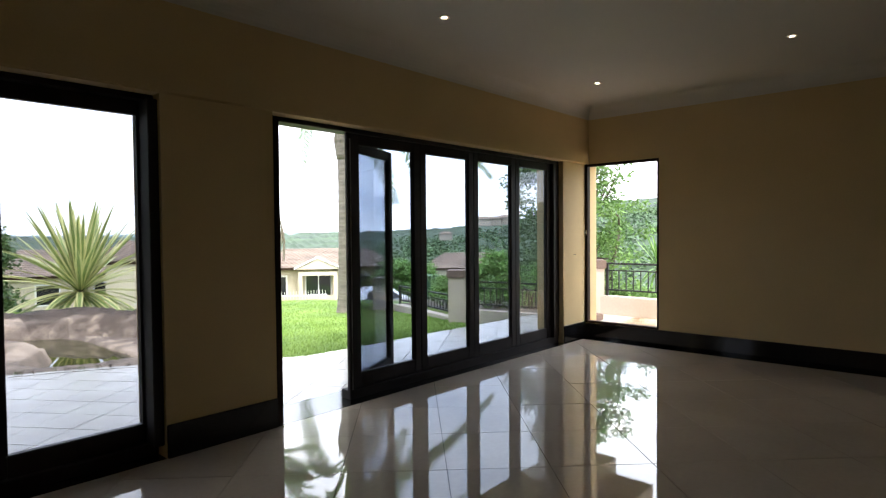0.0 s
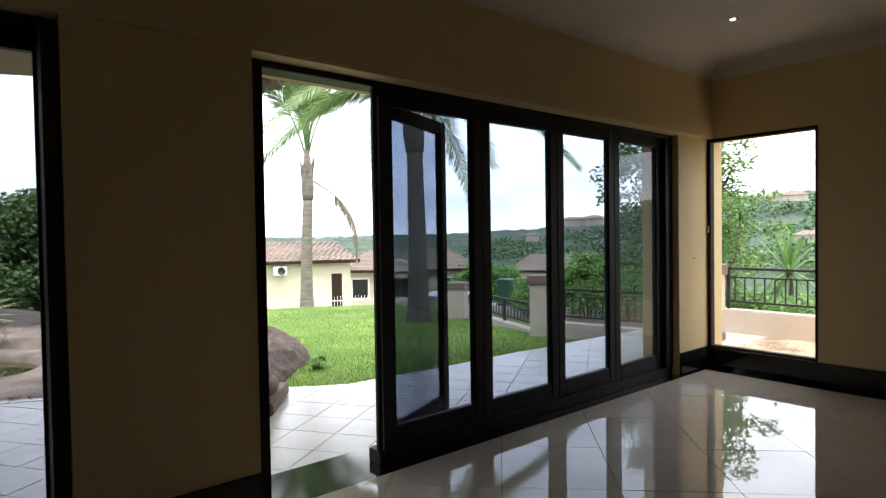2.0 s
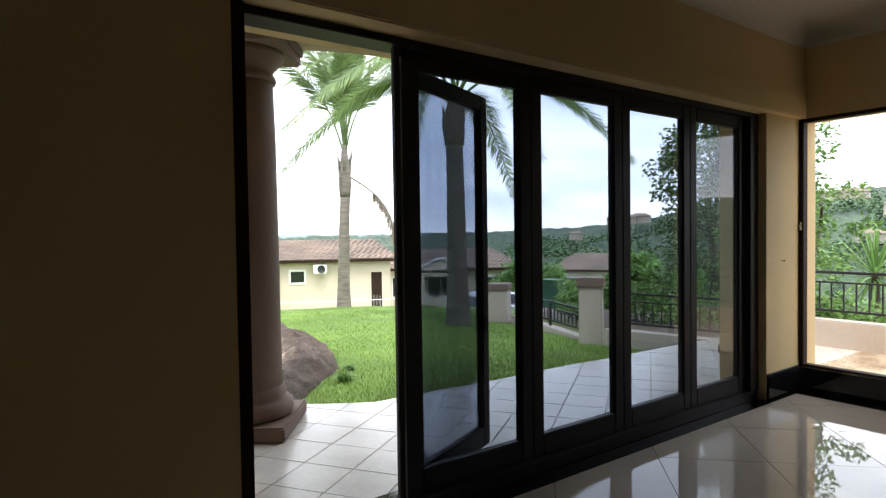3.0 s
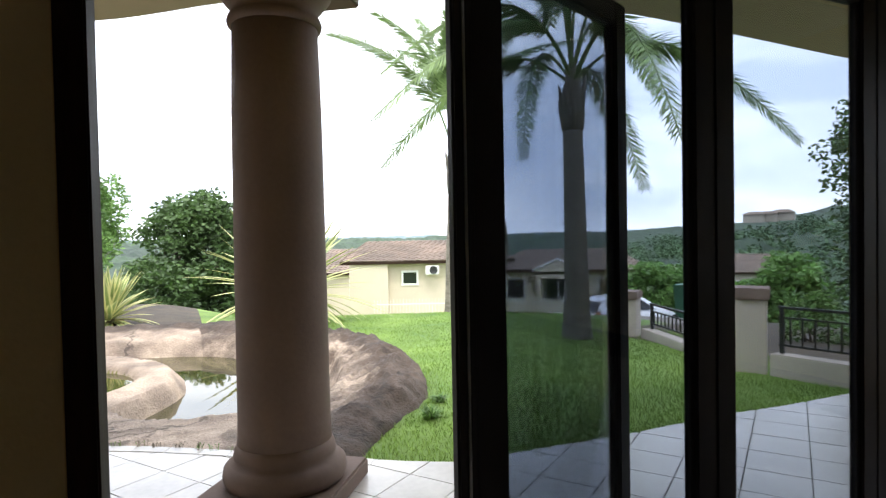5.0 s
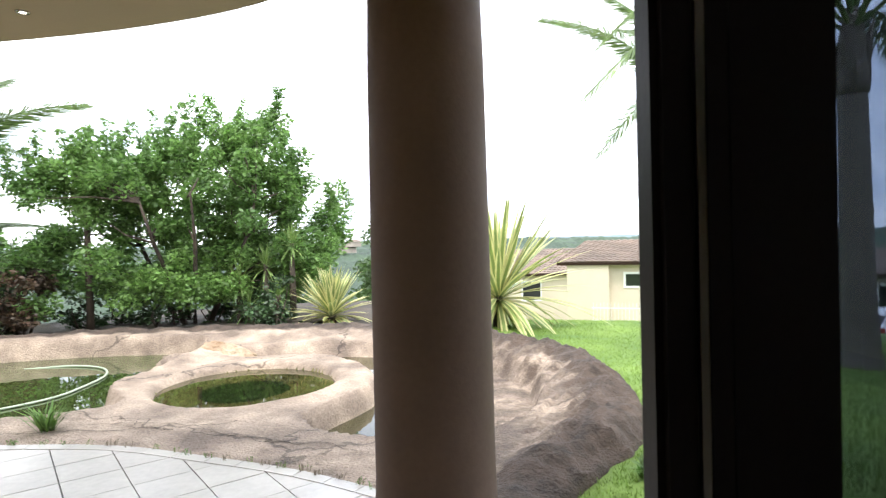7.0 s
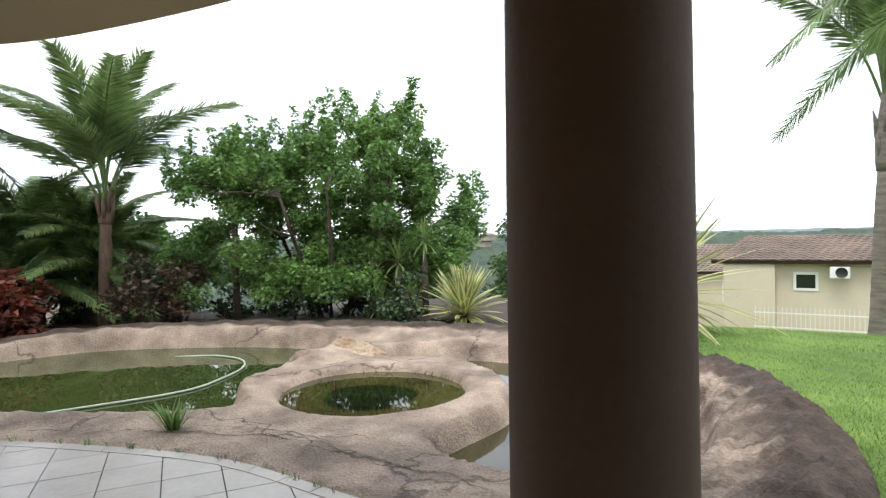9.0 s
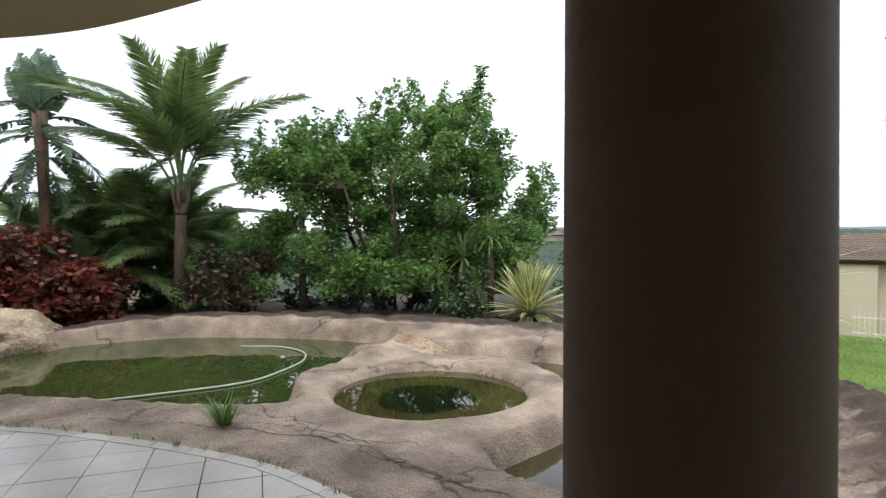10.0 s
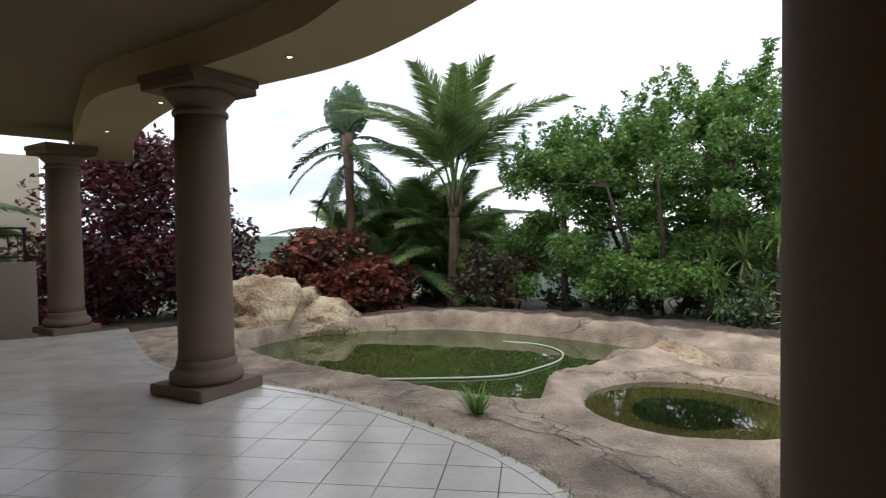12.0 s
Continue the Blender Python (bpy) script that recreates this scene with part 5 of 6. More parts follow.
def weed(x, y, z, s, seed, blades=80, thin=0.005, leaf="lightleaf"):
    rng = random.Random(seed)
    v, f = [], []
    for i in range(blades):
        a, up = rng.uniform(0, 6.28), rng.uniform(0.5, 1.2) * (1.0 if blades > 20 else 0.35)
        d = Vector((math.cos(a), math.sin(a), up * 1.6)).normalized()
        base = Vector((rng.uniform(-0.03, 0.03), rng.uniform(-0.03, 0.03) * min(1, s * 4), 0))
        side = Vector((-math.sin(a), math.cos(a), 0)) * thin
        tip = base + d * s * rng.uniform(0.5, 1.0)
        mid = base.lerp(tip, 0.55) + Vector((0, 0, 0.03))
        o = len(v)
        v += [base - side, base + side, mid + side * 1.4, mid - side * 1.4, tip + Vector((d.x, d.y, -0.3)) * 0.1 * s]
        f += [(o, o + 1, o + 2, o + 3), (o + 3, o + 2, o + 4)]
    ob = mesh_object("weed", v, f, M[leaf])
    ob.location = (x, y, z)
    return tagged(ob, "small green weed tuft in a crack", "weed", kind="stuff")


weed(0.5, 8.72, -0.22, 0.36, 1)
weed(4.95, 7.2, -0.2, 0.2, 2)
weed(5.2, 7.6, -0.2, 0.16, 3)
rw = random.Random(8)
for i in range(44):
    p = arc[int(len(arc) * (0.05 + 0.0115 * i + rw.uniform(0, 0.008)))]
    weed(p[0] + rw.uniform(-0.03, 0.03), p[1] - 0.012, -0.052, rw.uniform(0.03, 0.075), 20 + i, rw.choice((5, 7, 12)), 0.0016, rw.choice(("dryfrond", "agavegreen", "lightleaf")))


# ---- garden walls, railings ----
def rail(p, q, z0, z1, label, pitch=0.125):
    """An iron railing between two plan points."""
    d = Vector((q[0] - p[0], q[1] - p[1], 0))
    ln = d.length
    th = tagged(empty("railing", p[0], p[1], 0, math.degrees(math.atan2(d.y, d.x))), label, "railing", "garden railings")
    h = z1 - z0
    box("top_rail", 0, ln, -0.022, 0.022, z1 - 0.03, z1, M["iron"], th, 0.004)
    box("mid_rail", 0, ln, -0.012, 0.012, z1 - 0.14, z1 - 0.12, M["iron"], th)
    box("bottom_rail", 0, ln, -0.015, 0.015, z0 + 0.07, z0 + 0.095, M["iron"], th)
    n = max(2, int(ln / pitch))
    bar = None
    for i in range(1, n):
        if bar is None:
            bar = bpy.data.meshes.new("bar")
            bm = bmesh.new()
            add_box(bm, -0.008, 0.008, -0.008, 0.008, z0 + 0.08, z1 - 0.12)
            bm.to_mesh(bar)
            bm.free()
            bar.materials.append(M["iron"])
        ob = new("bar", bar)
        ob.parent = th
        ob.location = (ln * i / n, 0, 0)
    for i in range(int(ln / 1.3) + 1):
        x = min(ln - 0.04, 0.04 + i * ln / max(1, int(ln / 1.3)))
        box("post", x - 0.02, x + 0.02, -0.02, 0.02, z0 - 0.02, z1 - 0.03, M["iron"], th)
    return th


def garden_wall(p, q, z0, z1, label):
    d = Vector((q[0] - p[0], q[1] - p[1], 0))
    m = pose(p[0], p[1], 0, 0, 0, math.degrees(math.atan2(d.y, d.x)))
    ob = box("garden_wall", 0, d.length, -0.1, 0.1, z0, z1, M["wallwhite"], None, 0.012)
    ob.matrix_world = m
    return tagged(ob, label, "garden wall")


def pillar(x, y, z0, z1, w=0.22):
    th = tagged(empty("gate_pillar", x, y, 0, 35), "pale plastered pillar with a brown cap", "pillar", "garden wall pillars")
    box("shaft", -w, w, -w, w, z0, z1 - 0.14, M["wallwhite"], th, 0.01)
    box("cap", -w - 0.03, w + 0.03, -w - 0.03, w + 0.03, z1 - 0.14, z1, M["caps"], th, 0.012)


pillar(10.3, 10.98, -1.0, 0.28, 0.2)
pillar(9.42, 7.82, -0.7, 0.62, 0.17)
pillar(9.95, 5.2, -0.6, 0.86, 0.16)
garden_wall((10.4, 10.6), (9.5, 7.9), -1.1, -0.34, "low pale garden wall beside the lawn")
rail((10.4, 10.5), (9.5, 7.95), -0.32, 0.10, "black iron railing on a low garden wall")
garden_wall((9.45, 7.55), (9.93, 5.3), -0.8, -0.13, "pale plastered garden wall beside the terrace")
rail((9.47, 7.5), (9.92, 5.35), -0.11, 0.42, "black iron railing on the garden wall")
garden_wall((9.97, 5.05), (10.0, -2.5), -0.6, 0.26, "pale plastered garden wall outside the window")
rail((9.98, 5.0), (10.0, -2.5), 0.28, 0.82, "black iron railing on the garden wall")
tagged(prism("garden_path", [(8.75, 5.6), (8.7, 2.0), (9.9, 2.0), (9.85, 5.4)], -0.3, -0.052, M["paleRock"]), "sandy path along the garden wall", "path", kind="structure")


# ---- houses ----
def house(name, x, y, z, turn, length, depth, wall_h, roof_h, label, openings, over=0.45, hip=1.6):
    """A tiled house: walls, hipped roof in courses, windows and doors as (kind, u0, u1, z0, z1) on its front."""
    th = tagged(empty(name, x, y, z, turn), label, "house")
    bm = bmesh.new()
    add_box(bm, 0, length, 0.02, depth, -2.5, wall_h)
    part("wall", bm, M["housewall"], th)
    v, f = [], []
    rows = 15
    for side in range(2):
        for i in range(rows):
            t0, t1 = i / rows, (i + 1) / rows
            y0, y1 = -over + (depth / 2 + over) * t0, -over + (depth / 2 + over) * t1
            z0, z1 = wall_h + roof_h * t0 + 0.035, wall_h + roof_h * t1
            a0, a1 = -over + (hip + over) * t0, length + over - (hip + over) * t0
            b0, b1 = -over + (hip + over) * t1, length + over - (hip + over) * t1
            if side:
                y0, y1 = depth - y0, depth - y1
            cols = int((a1 - a0) / 0.15)
            for c in range(cols + 1):
                u = c / cols
                wob = 0.035 * (c % 2)
                v += [(a0 + (a1 - a0) * u, y0, z0 - 0.05), (a0 + (a1 - a0) * u, y0, z0 + wob), (b0 + (b1 - b0) * u, y1, z1 + wob)]
            o = len(v) - 3 * (cols + 1)
            for c in range(cols):
                k = o + 3 * c
                f += [(k, k + 3, k + 4, k + 1), (k + 1, k + 4, k + 5, k + 2)]
    for x0, x1 in ((-over, hip), (length + over, length - hip)):
        o = len(v)
        v += [(x0, -over, wall_h + 0.05), (x0, depth + over, wall_h + 0.05), (x1, depth / 2, wall_h + roof_h)]
        f.append((o, o + 1, o + 2))
    mesh_object("roof", v, f, M["rooftile"], th)
    boxes("fascia", [(-over, length + over, -over, -over + 0.04, wall_h - 0.14, wall_h + 0.04), (-over, length + over, -over, 0.0, wall_h - 0.03, wall_h)], M["jamb"], th)
    for i in range(int(length / 0.9)):
        box("rafter", 0.3 + i * 0.9, 0.38 + i * 0.9, -over + 0.05, 0.02, wall_h - 0.12, wall_h - 0.031, M["jamb"], th)
    for kind, u0, u1, z0, z1 in openings:
        if kind == "window":
            w = boxes("window", [(u0 - 0.1, u1 + 0.1, -0.03, 0.03, z0 - 0.1, z0), (u0 - 0.1, u1 + 0.1, -0.03, 0.03, z1, z1 + 0.1), (u0 - 0.1, u0, -0.03, 0.03, z0, z1), (u1, u1 + 0.1, -0.03, 0.03, z0, z1)], M["whitepaint"], th)
            box("pane", u0, u1, -0.012, 0.019, z0, z1, M["carglass"], w)
        elif kind == "bay":
            box("projecting_wall", u0, u1, -0.35, 0.02, z0, z1, M["housewall"], th)
        elif kind == "veranda":
            porch = boxes("veranda", [(u0 - 0.25, u0, -0.7, 0.02, -1.0, z1 + 0.25), (u1, u1 + 0.25, -0.7, 0.02, -1.0, z1 + 0.25), (u0, u1, -0.7, -0.5, z1, z1 + 0.25), (u0, u1, -0.66, -0.56, z0, z0 + 0.7)], M["housewall"], th)
            # dark sheet: the shade of the recessed opening is put into its colour
            box("pane", u0 + 0.15, u1 - 0.15, -0.012, 0.019, z0 + 0.2, z1 - 0.05, M["carglass"], porch)
            for c in range(3):
                u = u0 + 0.15 + (u1 - u0 - 0.35) * c / 2
                box("mullion", u, u + 0.06, -0.03, -0.013, z0 + 0.2, z1 - 0.05, M["whitepaint"], porch)
        elif kind == "gable":
            mid, top = (u0 + u1) / 2, z1
            v = [(u0, y, z0) for y in (-0.85, 1.6)] + [(mid, y, top) for y in (-0.85, 1.6)] + [(u1, y, z0) for y in (-0.85, 1.6)]
            v += [(x, y, z + 0.09) for x, y, z in v]
            gable = mesh_object("gable_roof", v, [(0, 1, 3, 2), (2, 3, 5, 4), (6, 8, 9, 7), (8, 10, 11, 9), (0, 2, 8, 6), (2, 4, 10, 8), (1, 7, 9, 3), (3, 9, 11, 5), (0, 6, 7, 1), (4, 5, 11, 10)], M["rooftile"], th)
            mesh_object("gable_wall", [(u0 + 0.1, -0.8, z0), (u1 - 0.1, -0.8, z0), (mid, -0.8, top - 0.03), (u0 + 0.1, -0.6, z0), (u1 - 0.1, -0.6, z0), (mid, -0.6, top - 0.03)], [(0, 1, 2), (5, 4, 3), (0, 3, 4, 1), (1, 4, 5, 2), (2, 5, 3, 0)], M["housewall"], gable)
            bw = 0.13
            mesh_object("bargeboard", [(x, y, z) for y in (-0.9, -0.86) for x, z in ((u0, z0), (u0, z0 + bw), (mid, top), (mid, top + bw), (u1, z0), (u1, z0 + bw))], [(0, 2, 3, 1), (2, 4, 5, 3), (6, 7, 9, 8), (8, 9, 11, 10), (1, 3, 9, 7), (3, 5, 11, 9), (0, 6, 8, 2), (2, 8, 10, 4), (0, 1, 7, 6), (4, 10, 11, 5)], M["whitepaint"], gable)
        else:
            box("door", u0, u1, -0.012, 0.019, z0, z1, M["jamb"], th)
            boxes("door_surround", [(u0 - 0.12, u0, -0.05, 0.02, z0, z1 + 0.12), (u1, u1 + 0.12, -0.05, 0.02, z0, z1 + 0.12), (u0, u1, -0.05, 0.02, z1, z1 + 0.12)], M["housewall"], th)
    return th


house("house", 10.7, 31.0, -2.6, -22.5, 7.6, 6.4, 2.7, 0.95, "single-storey cream house with a brown tiled roof", [("window", 2.6, 3.25, 1.58, 2.12), ("door", 6.6, 7.15, 0.0, 2.0), ("bay", 0.0, 1.88, -2.0, 2.7)], hip=0.5)
ac = tagged(empty("air_conditioner", 14.35, 29.27, -0.36, -22.5), "white wall-mounted air conditioner outdoor unit", "air conditioner")
box("casing", -0.32, 0.32, -0.28, 0.05, -0.22, 0.22, M["whitepaint"], ac, 0.02)
fan = lathe("fan_grille", [(0.03, 0.0), (0.18, 0.005), (0.19, 0.02), (0.2, 0.0)], M["iron"], ac, 24)
fan.matrix_local = pose(0.06, -0.282, 0.0, 90, 0, 0)
house("house", 20.92, 35.02, -3.6, -38, 9.0, 8.0, 2.7, 1.15, "cream bungalow with a brown tiled roof down the slope", [("veranda", 3.0, 5.0, 0.2, 2.2), ("gable", 2.5, 5.5, 2.62, 3.35), ("window", 0.9, 1.9, 0.9, 2.1), ("window", 6.4, 7.6, 0.9, 2.1)])
house("house", 42.87, 40.74, -5.2, -55, 8.0, 7.0, 3.0, 1.4, "cream house among trees down the slope", [("window", 1.2, 2.2, 1.0, 2.2), ("window", 4.2, 5.2, 1.0, 2.2)])
house("house", 8.86, 43.9, -4.0, -5, 9.0, 8.0, 2.8, 1.6, "cream house with tiled roof beyond the garden", [("window", 2.0, 3.2, 1.0, 2.2), ("window", 5.2, 6.4, 1.0, 2.2)])

house("house", -10.31, 27.82, -1.23 - 4.0, 170, 8.0, 7.0, 2.6, 1.4, "low house with a brown tiled roof below the garden", [])

# picket fence in front of the nearest house
fence = tagged(empty("picket_fence", 11.2, 29.0, -2.62, -22.5), "low white metal picket fence before the house", "fence")
boxes("rail", [(0, 9.0, -0.015, 0.015, 0.2, 0.24), (0, 9.0, -0.015, 0.015, 0.75, 0.79)], M["whitepaint"], fence)
pk = bpy.data.meshes.new("picket")
bm = bmesh.new()
add_box(bm, -0.008, 0.008, -0.008, 0.008, 0.0, 1.0)
bm.to_mesh(pk)
bm.free()
pk.materials.append(M["whitepaint"])
for i in range(60):
    ob = new("picket", pk)
    ob.parent = fence
    ob.location = (0.07 + i * 0.15, 0, 0)


# ---- cars ----
def car(x, y, z, turn, paint, label):
    th = tagged(empty("car", x, y, z, turn), label, "car")
    side = [(-1.75, 0.35), (-1.78, 0.62), (-1.70, 0.92), (-1.42, 1.40), (-1.15, 1.50), (-0.2, 1.52), (0.35, 1.44), (0.95, 1.02), (1.55, 0.86), (1.76, 0.66), (1.78, 0.35)]
    bm = bmesh.new()
    rings = []
    for s in (-1, 1):
        rings.append([bm.verts.new((px, s * (0.80 - 0.22 * max(0, pz - 0.9) / 0.6), pz)) for px, pz in side])
    n = len(side)
    for i in range(n):
        k = (i + 1) % n
        bm.faces.new((rings[0][i], rings[0][k], rings[1][k], rings[1][i]))
    bm.faces.new(rings[0])
    bm.faces.new(rings[1][::-1])
    bmesh.ops.bevel(bm, geom=[e for e in bm.edges], offset=0.05, segments=2, affect="EDGES")
    part("body", bm, paint, th, "", True)
    for s in (-1, 1):
        for pts in ([(-1.2, 1.0), (-1.05, 1.38), (-0.55, 1.42), (-0.5, 1.0)], [(-0.42, 1.0), (-0.42, 1.42), (0.2, 1.38), (0.72, 1.0)]):
            v = [(px, s * (0.815 - 0.22 * max(0, pz - 0.9) / 0.6), pz) for px, pz in pts] + [(px, s * (0.80 - 0.22 * max(0, pz - 0.9) / 0.6), pz) for px, pz in pts]
            mesh_object("side_window", v, [(0, 1, 2, 3), (7, 6, 5, 4), (0, 4, 5, 1), (1, 5, 6, 2), (2, 6, 7, 3), (3, 7, 4, 0)], M["carglass"], th)
        box("tail_lamp", -1.79, -1.66, s * 0.72 - 0.09, s * 0.72 + 0.09, 0.78, 1.02, M["redlight"], th, 0.02)
        for wx in (-1.1, 1.12):
            w = lathe("wheel", [(0.2, -0.1), (0.28, -0.09), (0.29, 0.0), (0.28, 0.09), (0.2, 0.1)], M["rubber"], th, 24)
            w.matrix_local = pose(wx, s * 0.74, 0.29, 90, 0, 0)
            r = lathe("rim", [(0.05, -0.105), (0.17, -0.102), (0.18, 0.102), (0.05, 0.105)], M["silver"], w, 16)
    b = mesh_object("rear_window", [(-1.69, -0.55, 1.0), (-1.69, 0.55, 1.0), (-1.48, 0.5, 1.35), (-1.48, -0.5, 1.35), (-1.66, -0.55, 0.98), (-1.66, 0.55, 0.98), (-1.45, 0.5, 1.33), (-1.45, -0.5, 1.33)],
                    [(0, 1, 2, 3), (7, 6, 5, 4), (0, 4, 5, 1), (1, 5, 6, 2), (2, 6, 7, 3), (3, 7, 4, 0)], M["carglass"], th)
    box("bumper", -1.83, -1.70, -0.76, 0.76, 0.36, 0.56, paint, th, 0.03)
    box("bumper_strip", -1.845, -1.8, -0.7, 0.7, 0.5, 0.56, M["rubber"], th, 0.01)
    return th


car(18.9, 20.7, gz1(18.9, 20.7) - 0.02, -7, M["carpaint"], "white hatchback parked on the driveway")
M["bluepaint"] = mat("blue_car_paint", (0.10, 0.16, 0.33), 0.2, 0.05, 1, 20, 0.0)
car(23.0, 18.0, gz1(23.0, 18.0) - 0.02, 60, M["bluepaint"], "blue car parked beyond the garden wall")


def wheelie_bin(x, y, z):
    th = tagged(empty("wheelie_bin", x, y, z, 20), "dark green plastic wheelie bin", "bin", "bins by the drive")
    bm = bmesh.new()
    add_box(bm, -0.27, 0.27, -0.3, 0.3, 0.05, 0.95, 0.02)
    for v in bm.verts:
        k = 0.82 + 0.18 * (v.co.z / 0.95)
        v.co.x *= k
        v.co.y *= k
    part("body", bm, M["binplastic"], th)
    box("lid", -0.29, 0.29, -0.33, 0.33, 0.95, 1.02, M["binplastic"], th, 0.02)
    for s in (-1, 1):
        w = lathe("wheel", [(0.08, -0.03), (0.1, -0.02), (0.1, 0.02), (0.08, 0.03)], M["rubber"], th, 16)
        w.matrix_local = pose(s * 0.26, 0.26, 0.1, 0, 90, 0)


wheelie_bin(15.81, 14.78, gz1(15.81, 14.78))
wheelie_bin(17.19, 14.77, gz1(17.19, 14.77))
for i, (px, py, hh, ww, mm) in enumerate(((14.65, 13.1, 1.0, 0.9, "lightleaf"), (11.88, 10.21, 0.75, 0.8, "lightleaf"), (12.66, 9.24, 0.9, 0.9, "lightleaf"), (13.11, 8.59, 1.2, 1.2, "leaf"), (15.05, 9.25, 1.3, 1.3, "lightleaf"), (11.87, 4.69, 0.9, 0.9, "leaf"), (11.5, 5.62, 0.9, 1.3, "leaf"))):
    tree("shrub", px, py, gz1(px, py) - 0.1, hh, ww, "rounded clipped green shrub beyond the garden wall", "shrub", M[mm], 300 + i, trunks=3, clumps=20, leaves=1500, size=0.08, bottom=0.1, limbs=6, clump=0.22)
rosette("dracaena", 13.22, 5.37, -0.6, 0.9, 0.03, 50, "spiky green dracaena beyond the railing", "dracaena", 400, [M["lightleaf"], M["leaf"]], stem=1.1, low=-45)

# ---- trees of the neighbourhood ----
for i, (px, py, hh, ww, mm) in enumerate(((22.74, 23.19, 4.6, 4.6, "leaf"), (27.94, 26.47, 5.0, 5.0, "leaf"), (22.52, 17.74, 3.3, 4.0, "leaf"), (26.46, 19.17, 3.0, 3.6, "darkleaf"), (26.05, 25.77, 4.8, 4.6, "leaf"), (27.26, 30.1, 4.5, 5.0, "darkleaf"), (23.02, 16.73, 4.4, 3.6, "leaf"), (34.76, 54.13, 6.0, 9.0, "darkleaf"), (-1.25, 42.77, 4.5, 6.0, "leaf"), (-4.06, 36.22, 5.0, 6.0, "darkleaf"), (-1.33, 44.33, 4.0, 7.0, "leaf"), (-36.15, 25.75, 5.0, 9.0, "leaf"), (-27.73, 22.41, 4.0, 8.0, "leaf"), (34.28, 64.31, 8.5, 12.0, "leaf"), (44.92, 66.43, 8.0, 14.0, "leaf"), (33.23, 14.58, 3.4, 6.0, "leaf"))):
    zz = gz1(px, py)
    tree("tree", px, py, zz - 0.2, hh * 0.8, ww * 0.85, "green leafy tree in the neighbourhood below", "tree", M[mm], 500 + i, trunks=2, clumps=48, leaves=9000, size=0.15 + 0.003 * math.hypot(px, py), bottom=0.15, limbs=10, clump=0.15)

# ---- wooded hills ----
def hills(name, r0, r1, rings, sectors, crest, material, label, seed, bump):
    a = np.linspace(radians(-70), radians(215), sectors)
    r = np.geomspace(r0, r1, rings)
    A, Rr = np.meshgrid(a, r)
    t = (np.log(Rr) - math.log(r0)) / (math.log(r1) - math.log(r0))
    deg = np.degrees(A)
    e = np.interp(deg, [c[0] for c in crest], [c[1] for c in crest])
    top = 1.3 + r1 * np.tan(np.radians(e))
    z = -13 - 14 * np.sin(np.pi * np.clip(t, 0, 1)) * (1 - t) + (top + 13) * t ** 1.5
    X, Y = Rr * np.cos(A), Rr * np.sin(A)
    rg = np.random.default_rng(int(seed))
    z = z + bump * Rr * 0.01 * (rough(X, Y, 0.05, seed) + 0.7 * rough(X, Y, 0.13, seed + 1) + rg.uniform(-0.55, 0.55, X.shape))
    v = np.stack([X, Y, z], -1).reshape(-1, 3)
    i = np.arange(rings * sectors).reshape(rings, sectors)
    f = np.stack([i[:-1, :-1], i[:-1, 1:], i[1:, 1:], i[1:, :-1]], -1).reshape(-1, 4).tolist()
    tagged(mesh_object(name, v, f, material, None, False), label, "hills", kind="structure")


CREST = [(-70, 2.0), (0, 3.4), (18, 3.2), (28, 2.6), (36, 0.95), (42, 0.4), (50, 0.02), (58, -0.05), (64, -0.1), (70, -0.15), (80, -0.12), (95, -0.1), (130, 0.0), (160, 0.2), (215, 0.3)]
hills("backdrop_hills", 70, 520, 60, 900, CREST, M["hill"], "wooded green hills around the valley", 2.0, 0.30)
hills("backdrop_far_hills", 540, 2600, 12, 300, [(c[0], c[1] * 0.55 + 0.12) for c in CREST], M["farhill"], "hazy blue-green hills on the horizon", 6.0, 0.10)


# trees and bushes scattered over the near hillsides
def wooded_slope(count, seed):
    rg = np.random.default_rng(seed)
    a, r = np.radians(rg.uniform(0, 48, count)), rg.uniform(85, 330, count)
    t = (np.log(r) - math.log(70)) / (math.log(520) - math.log(70))
    e = np.interp(np.degrees(a), [q[0] for q in CREST], [q[1] for q in CREST])
    top = 1.3 + 520 * np.tan(np.radians(e))
    z = -13 - 14 * np.sin(np.pi * t) * (1 - t) + (top + 13) * t ** 1.5
    cen = np.stack([r * np.cos(a), r * np.sin(a), z + 1.2], -1)
    v, f = leaf_cloud(rg, cen, rg.uniform(1.2, 4.0, count) * (0.6 + r / 300), count * 60, 1.5, 0.7)
    tagged(mesh_object("hillside_trees", v, f, M["farleaf"]), "scattered green trees and bushes on the hillside", "trees", kind="stuff")


wooded_slope(520, 4)


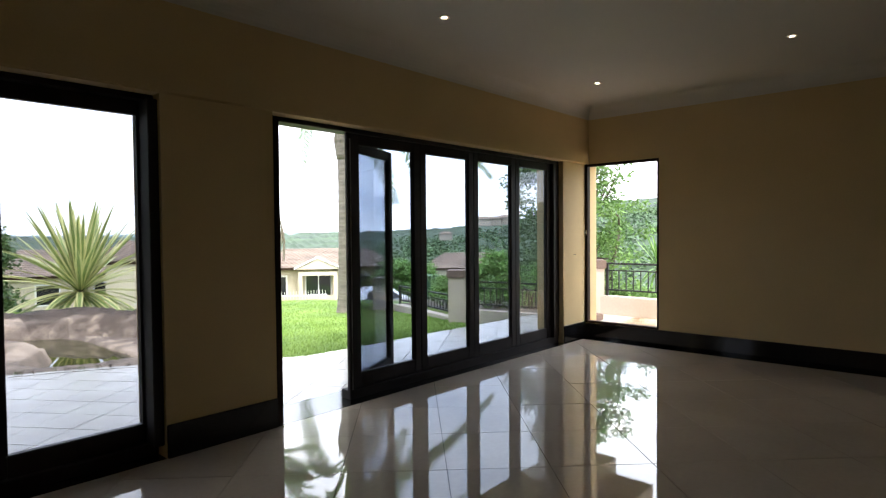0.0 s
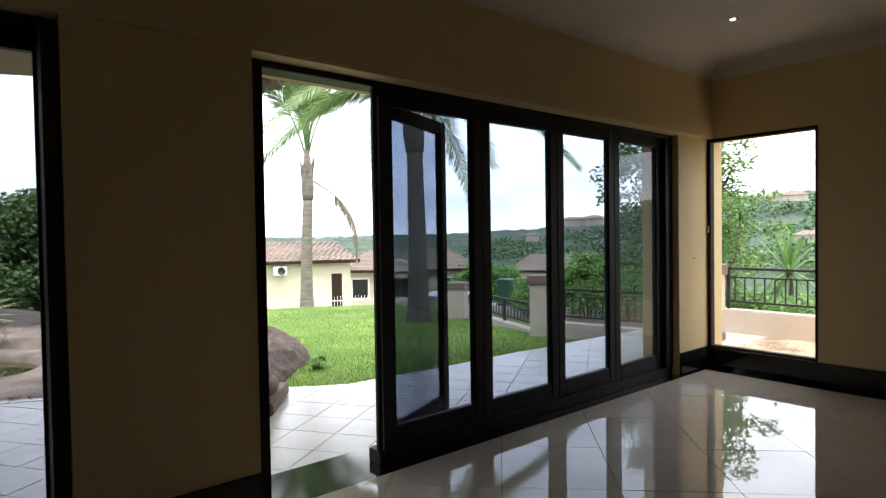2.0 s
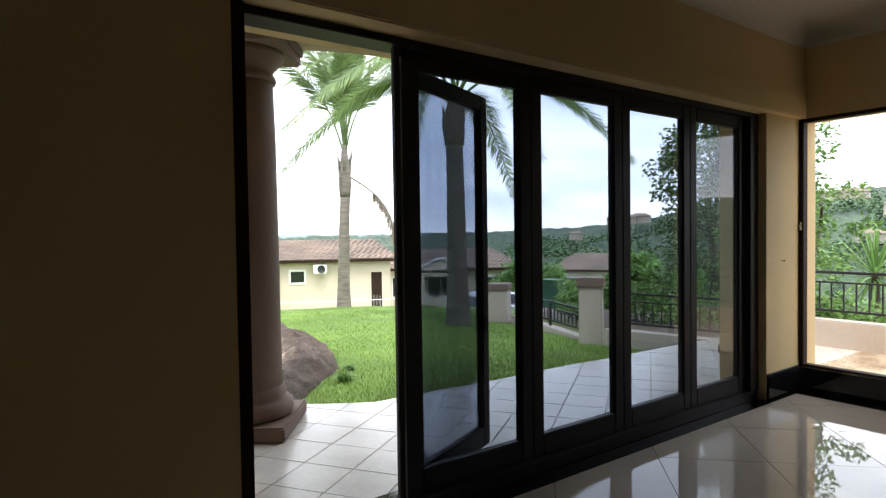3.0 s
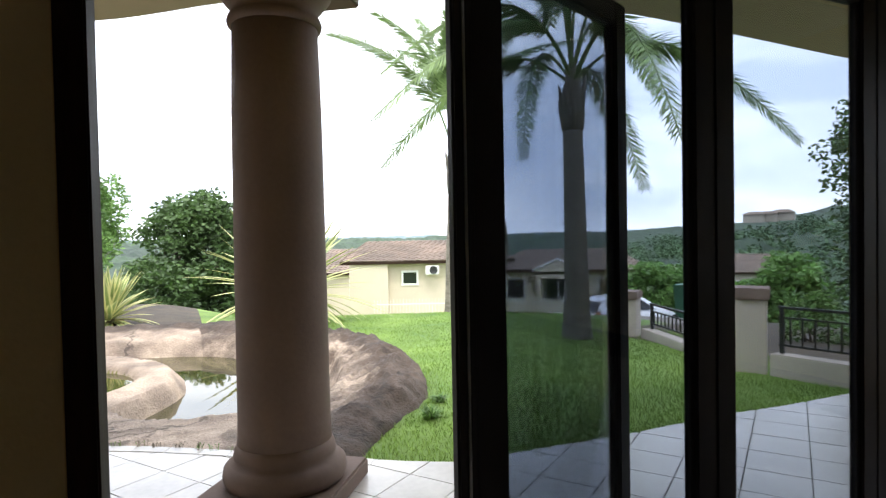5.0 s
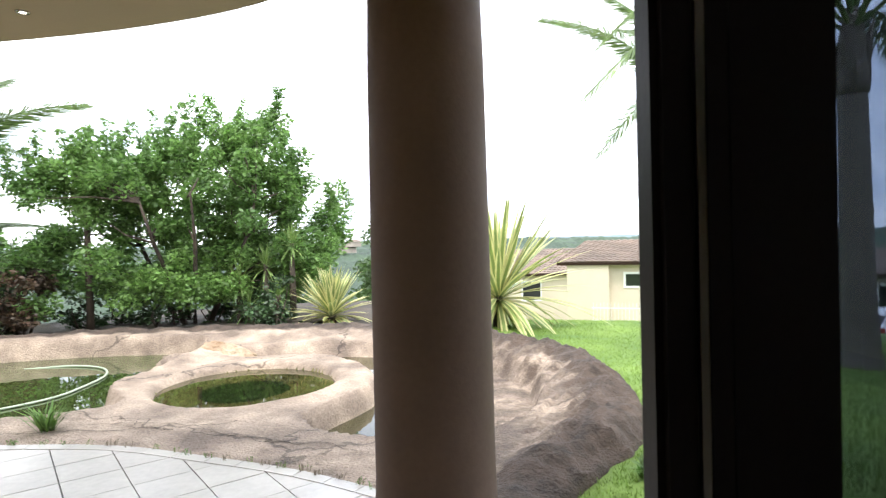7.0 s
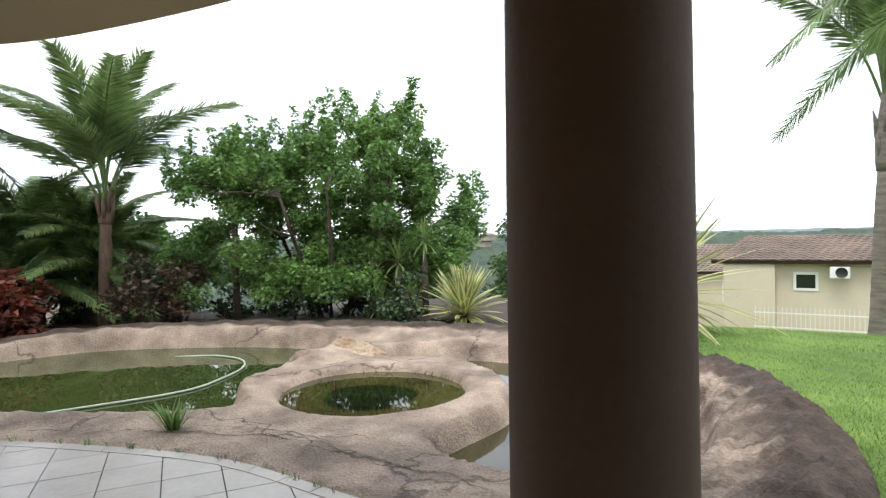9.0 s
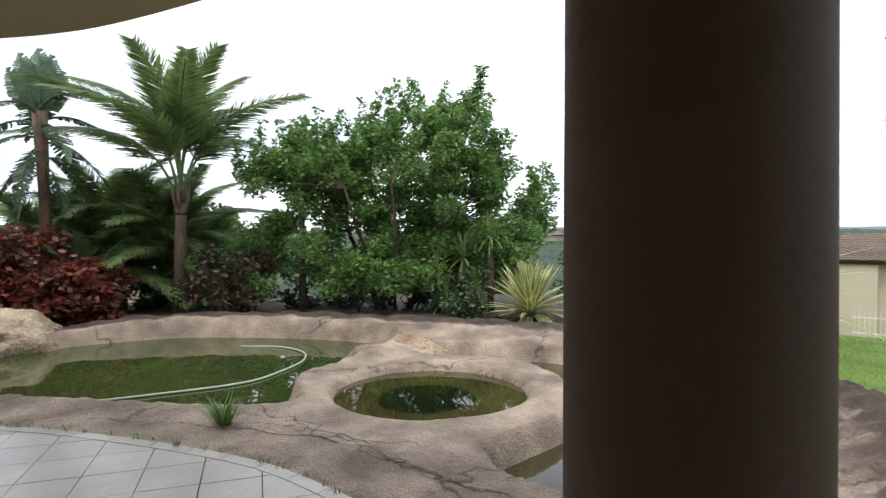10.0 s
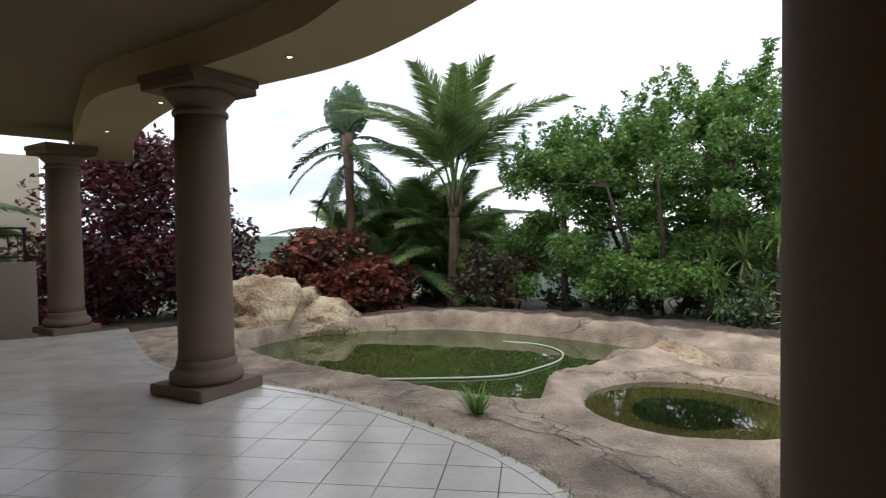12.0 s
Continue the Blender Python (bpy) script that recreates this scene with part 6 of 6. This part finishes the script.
def far_house(x, y, z, turn, w, d, h, label):
    th = tagged(empty("far_house", x, y, z, turn), label, "house", "houses on the hills")
    box("wall", -w / 2, w / 2, -d / 2, d / 2, -1.0, h, M["farwall"], th)
    v = [(-w / 2 - 0.5, -d / 2 - 0.5, h), (w / 2 + 0.5, -d / 2 - 0.5, h), (w / 2 + 0.5, d / 2 + 0.5, h), (-w / 2 - 0.5, d / 2 + 0.5, h), (-w / 4, 0, h + 0.16 * w), (w / 4, 0, h + 0.16 * w)]
    mesh_object("roof", v, [(0, 1, 5, 4), (1, 2, 5), (2, 3, 4, 5), (3, 0, 4), (3, 2, 1, 0)], M["rooftile"], th)
    for i in range(int(w / 3.2)):
        for k in range(int(h / 2.8)):
            u = -w / 2 + 1.2 + i * 3.2
            box("window", u, u + 1.5, -d / 2 - 0.06, -d / 2 + 0.05, 0.8 + k * 2.9, 2.2 + k * 2.9, M["carglass"], th)


for (px, py), zz, tn, ww, hh in (((206.91, 161.24), 5.01, -60, 9, 3.4), ((216.65, 156.6), 5.62, -60, 10, 3.4), ((211.4, 158.67), 5.18, -60, 8, 3.4),
                              ((166.17, 147.66), -0.6, -50, 6, 2.4), ((285.04, 101.49), 14.55, -75, 14, 3.0), ((232.09, 70.4), 5.68, -75, 9, 5.6),
                              ((192.21, 63.91), -1.94, -75, 10, 2.8), ((282.23, 109.11), 14.37, -75, 8, 3.0), ((-34.91, 332.38), -3.82, 10, 12, 3.0), ((-31.27, 331.21), -0.39, 10, 10, 3.0)):
    far_house(px, py, zz, tn, ww * 0.8, 7, hh * 0.62, "distant cream house on the hillside")

# ---- neighbour's balcony beyond the terrace end ----
tagged(box("neighbour_wall", -13.5, -13.2, 2.5, 8.6, -0.6, 3.4, M["housewall"]), "pale plastered wall of a neighbouring building", "wall", kind="structure")
tagged(box("terrace_end_wall", -7.6, -7.45, 5.2, 7.3, -0.4, 1.0, M["wallwhite"], None, 0.01), "low pale wall closing the terrace end", "garden wall")
rail((-7.52, 7.2), (-7.52, 5.2), 1.0, 1.55, "black iron railing on the terrace end wall")

palm(-11.5, 6.6, -0.5, 1.2, 0.14, 0.11, "green palm beyond the terrace end", 2.2, 14, 61, 0.4, (5, 85), dry=0, reach=0.5)
tree("shrub", -9.0, 7.9, -0.5, 1.3, 2.2, "dark shrub at the foot of the maroon tree", "shrub", M["maroonleaf"], 610, trunks=3, clumps=24, leaves=3500, size=0.13, bottom=0.02, limbs=8, clump=0.22)

# ---- tiles ----
lay_tiles([(X0, Y0), (X1 - 0.16, Y0), (X1 - 0.16, Y1), (X0, Y1)], 0.6, 45, (3.22, 3.03), 0.004, -0.012, 0.0, M["itile"], floor, "tile", lambda x, y: True, "tiles")
inset = [(x, y) for x, y in edge]
lay_tiles(inset, 0.328, 35.0, (0.8, 7.348), 0.007, -0.066, -0.05, M["ttile"], terrace, "tile", lambda x, y: -1.6 < x < 5.8, "tiles")
strip = [p for p in smooth_line(POOLSIDE, 3)]
for a, b in zip(strip, strip[1:]):
    d = (b - a)
    nrm = Vector((-d.y, d.x)).normalized()
    a2, b2 = a + d * 0.02, b - d * 0.02
    poly = [(a2.x, a2.y), (b2.x, b2.y), (b2.x - nrm.x * -0.09, b2.y - nrm.y * -0.09), (a2.x - nrm.x * -0.09, a2.y - nrm.y * -0.09)]
    v, f = tile_mesh(poly, -0.066, -0.046)
    mesh_object("edge_tile", v, f, M["ttile"], terrace)
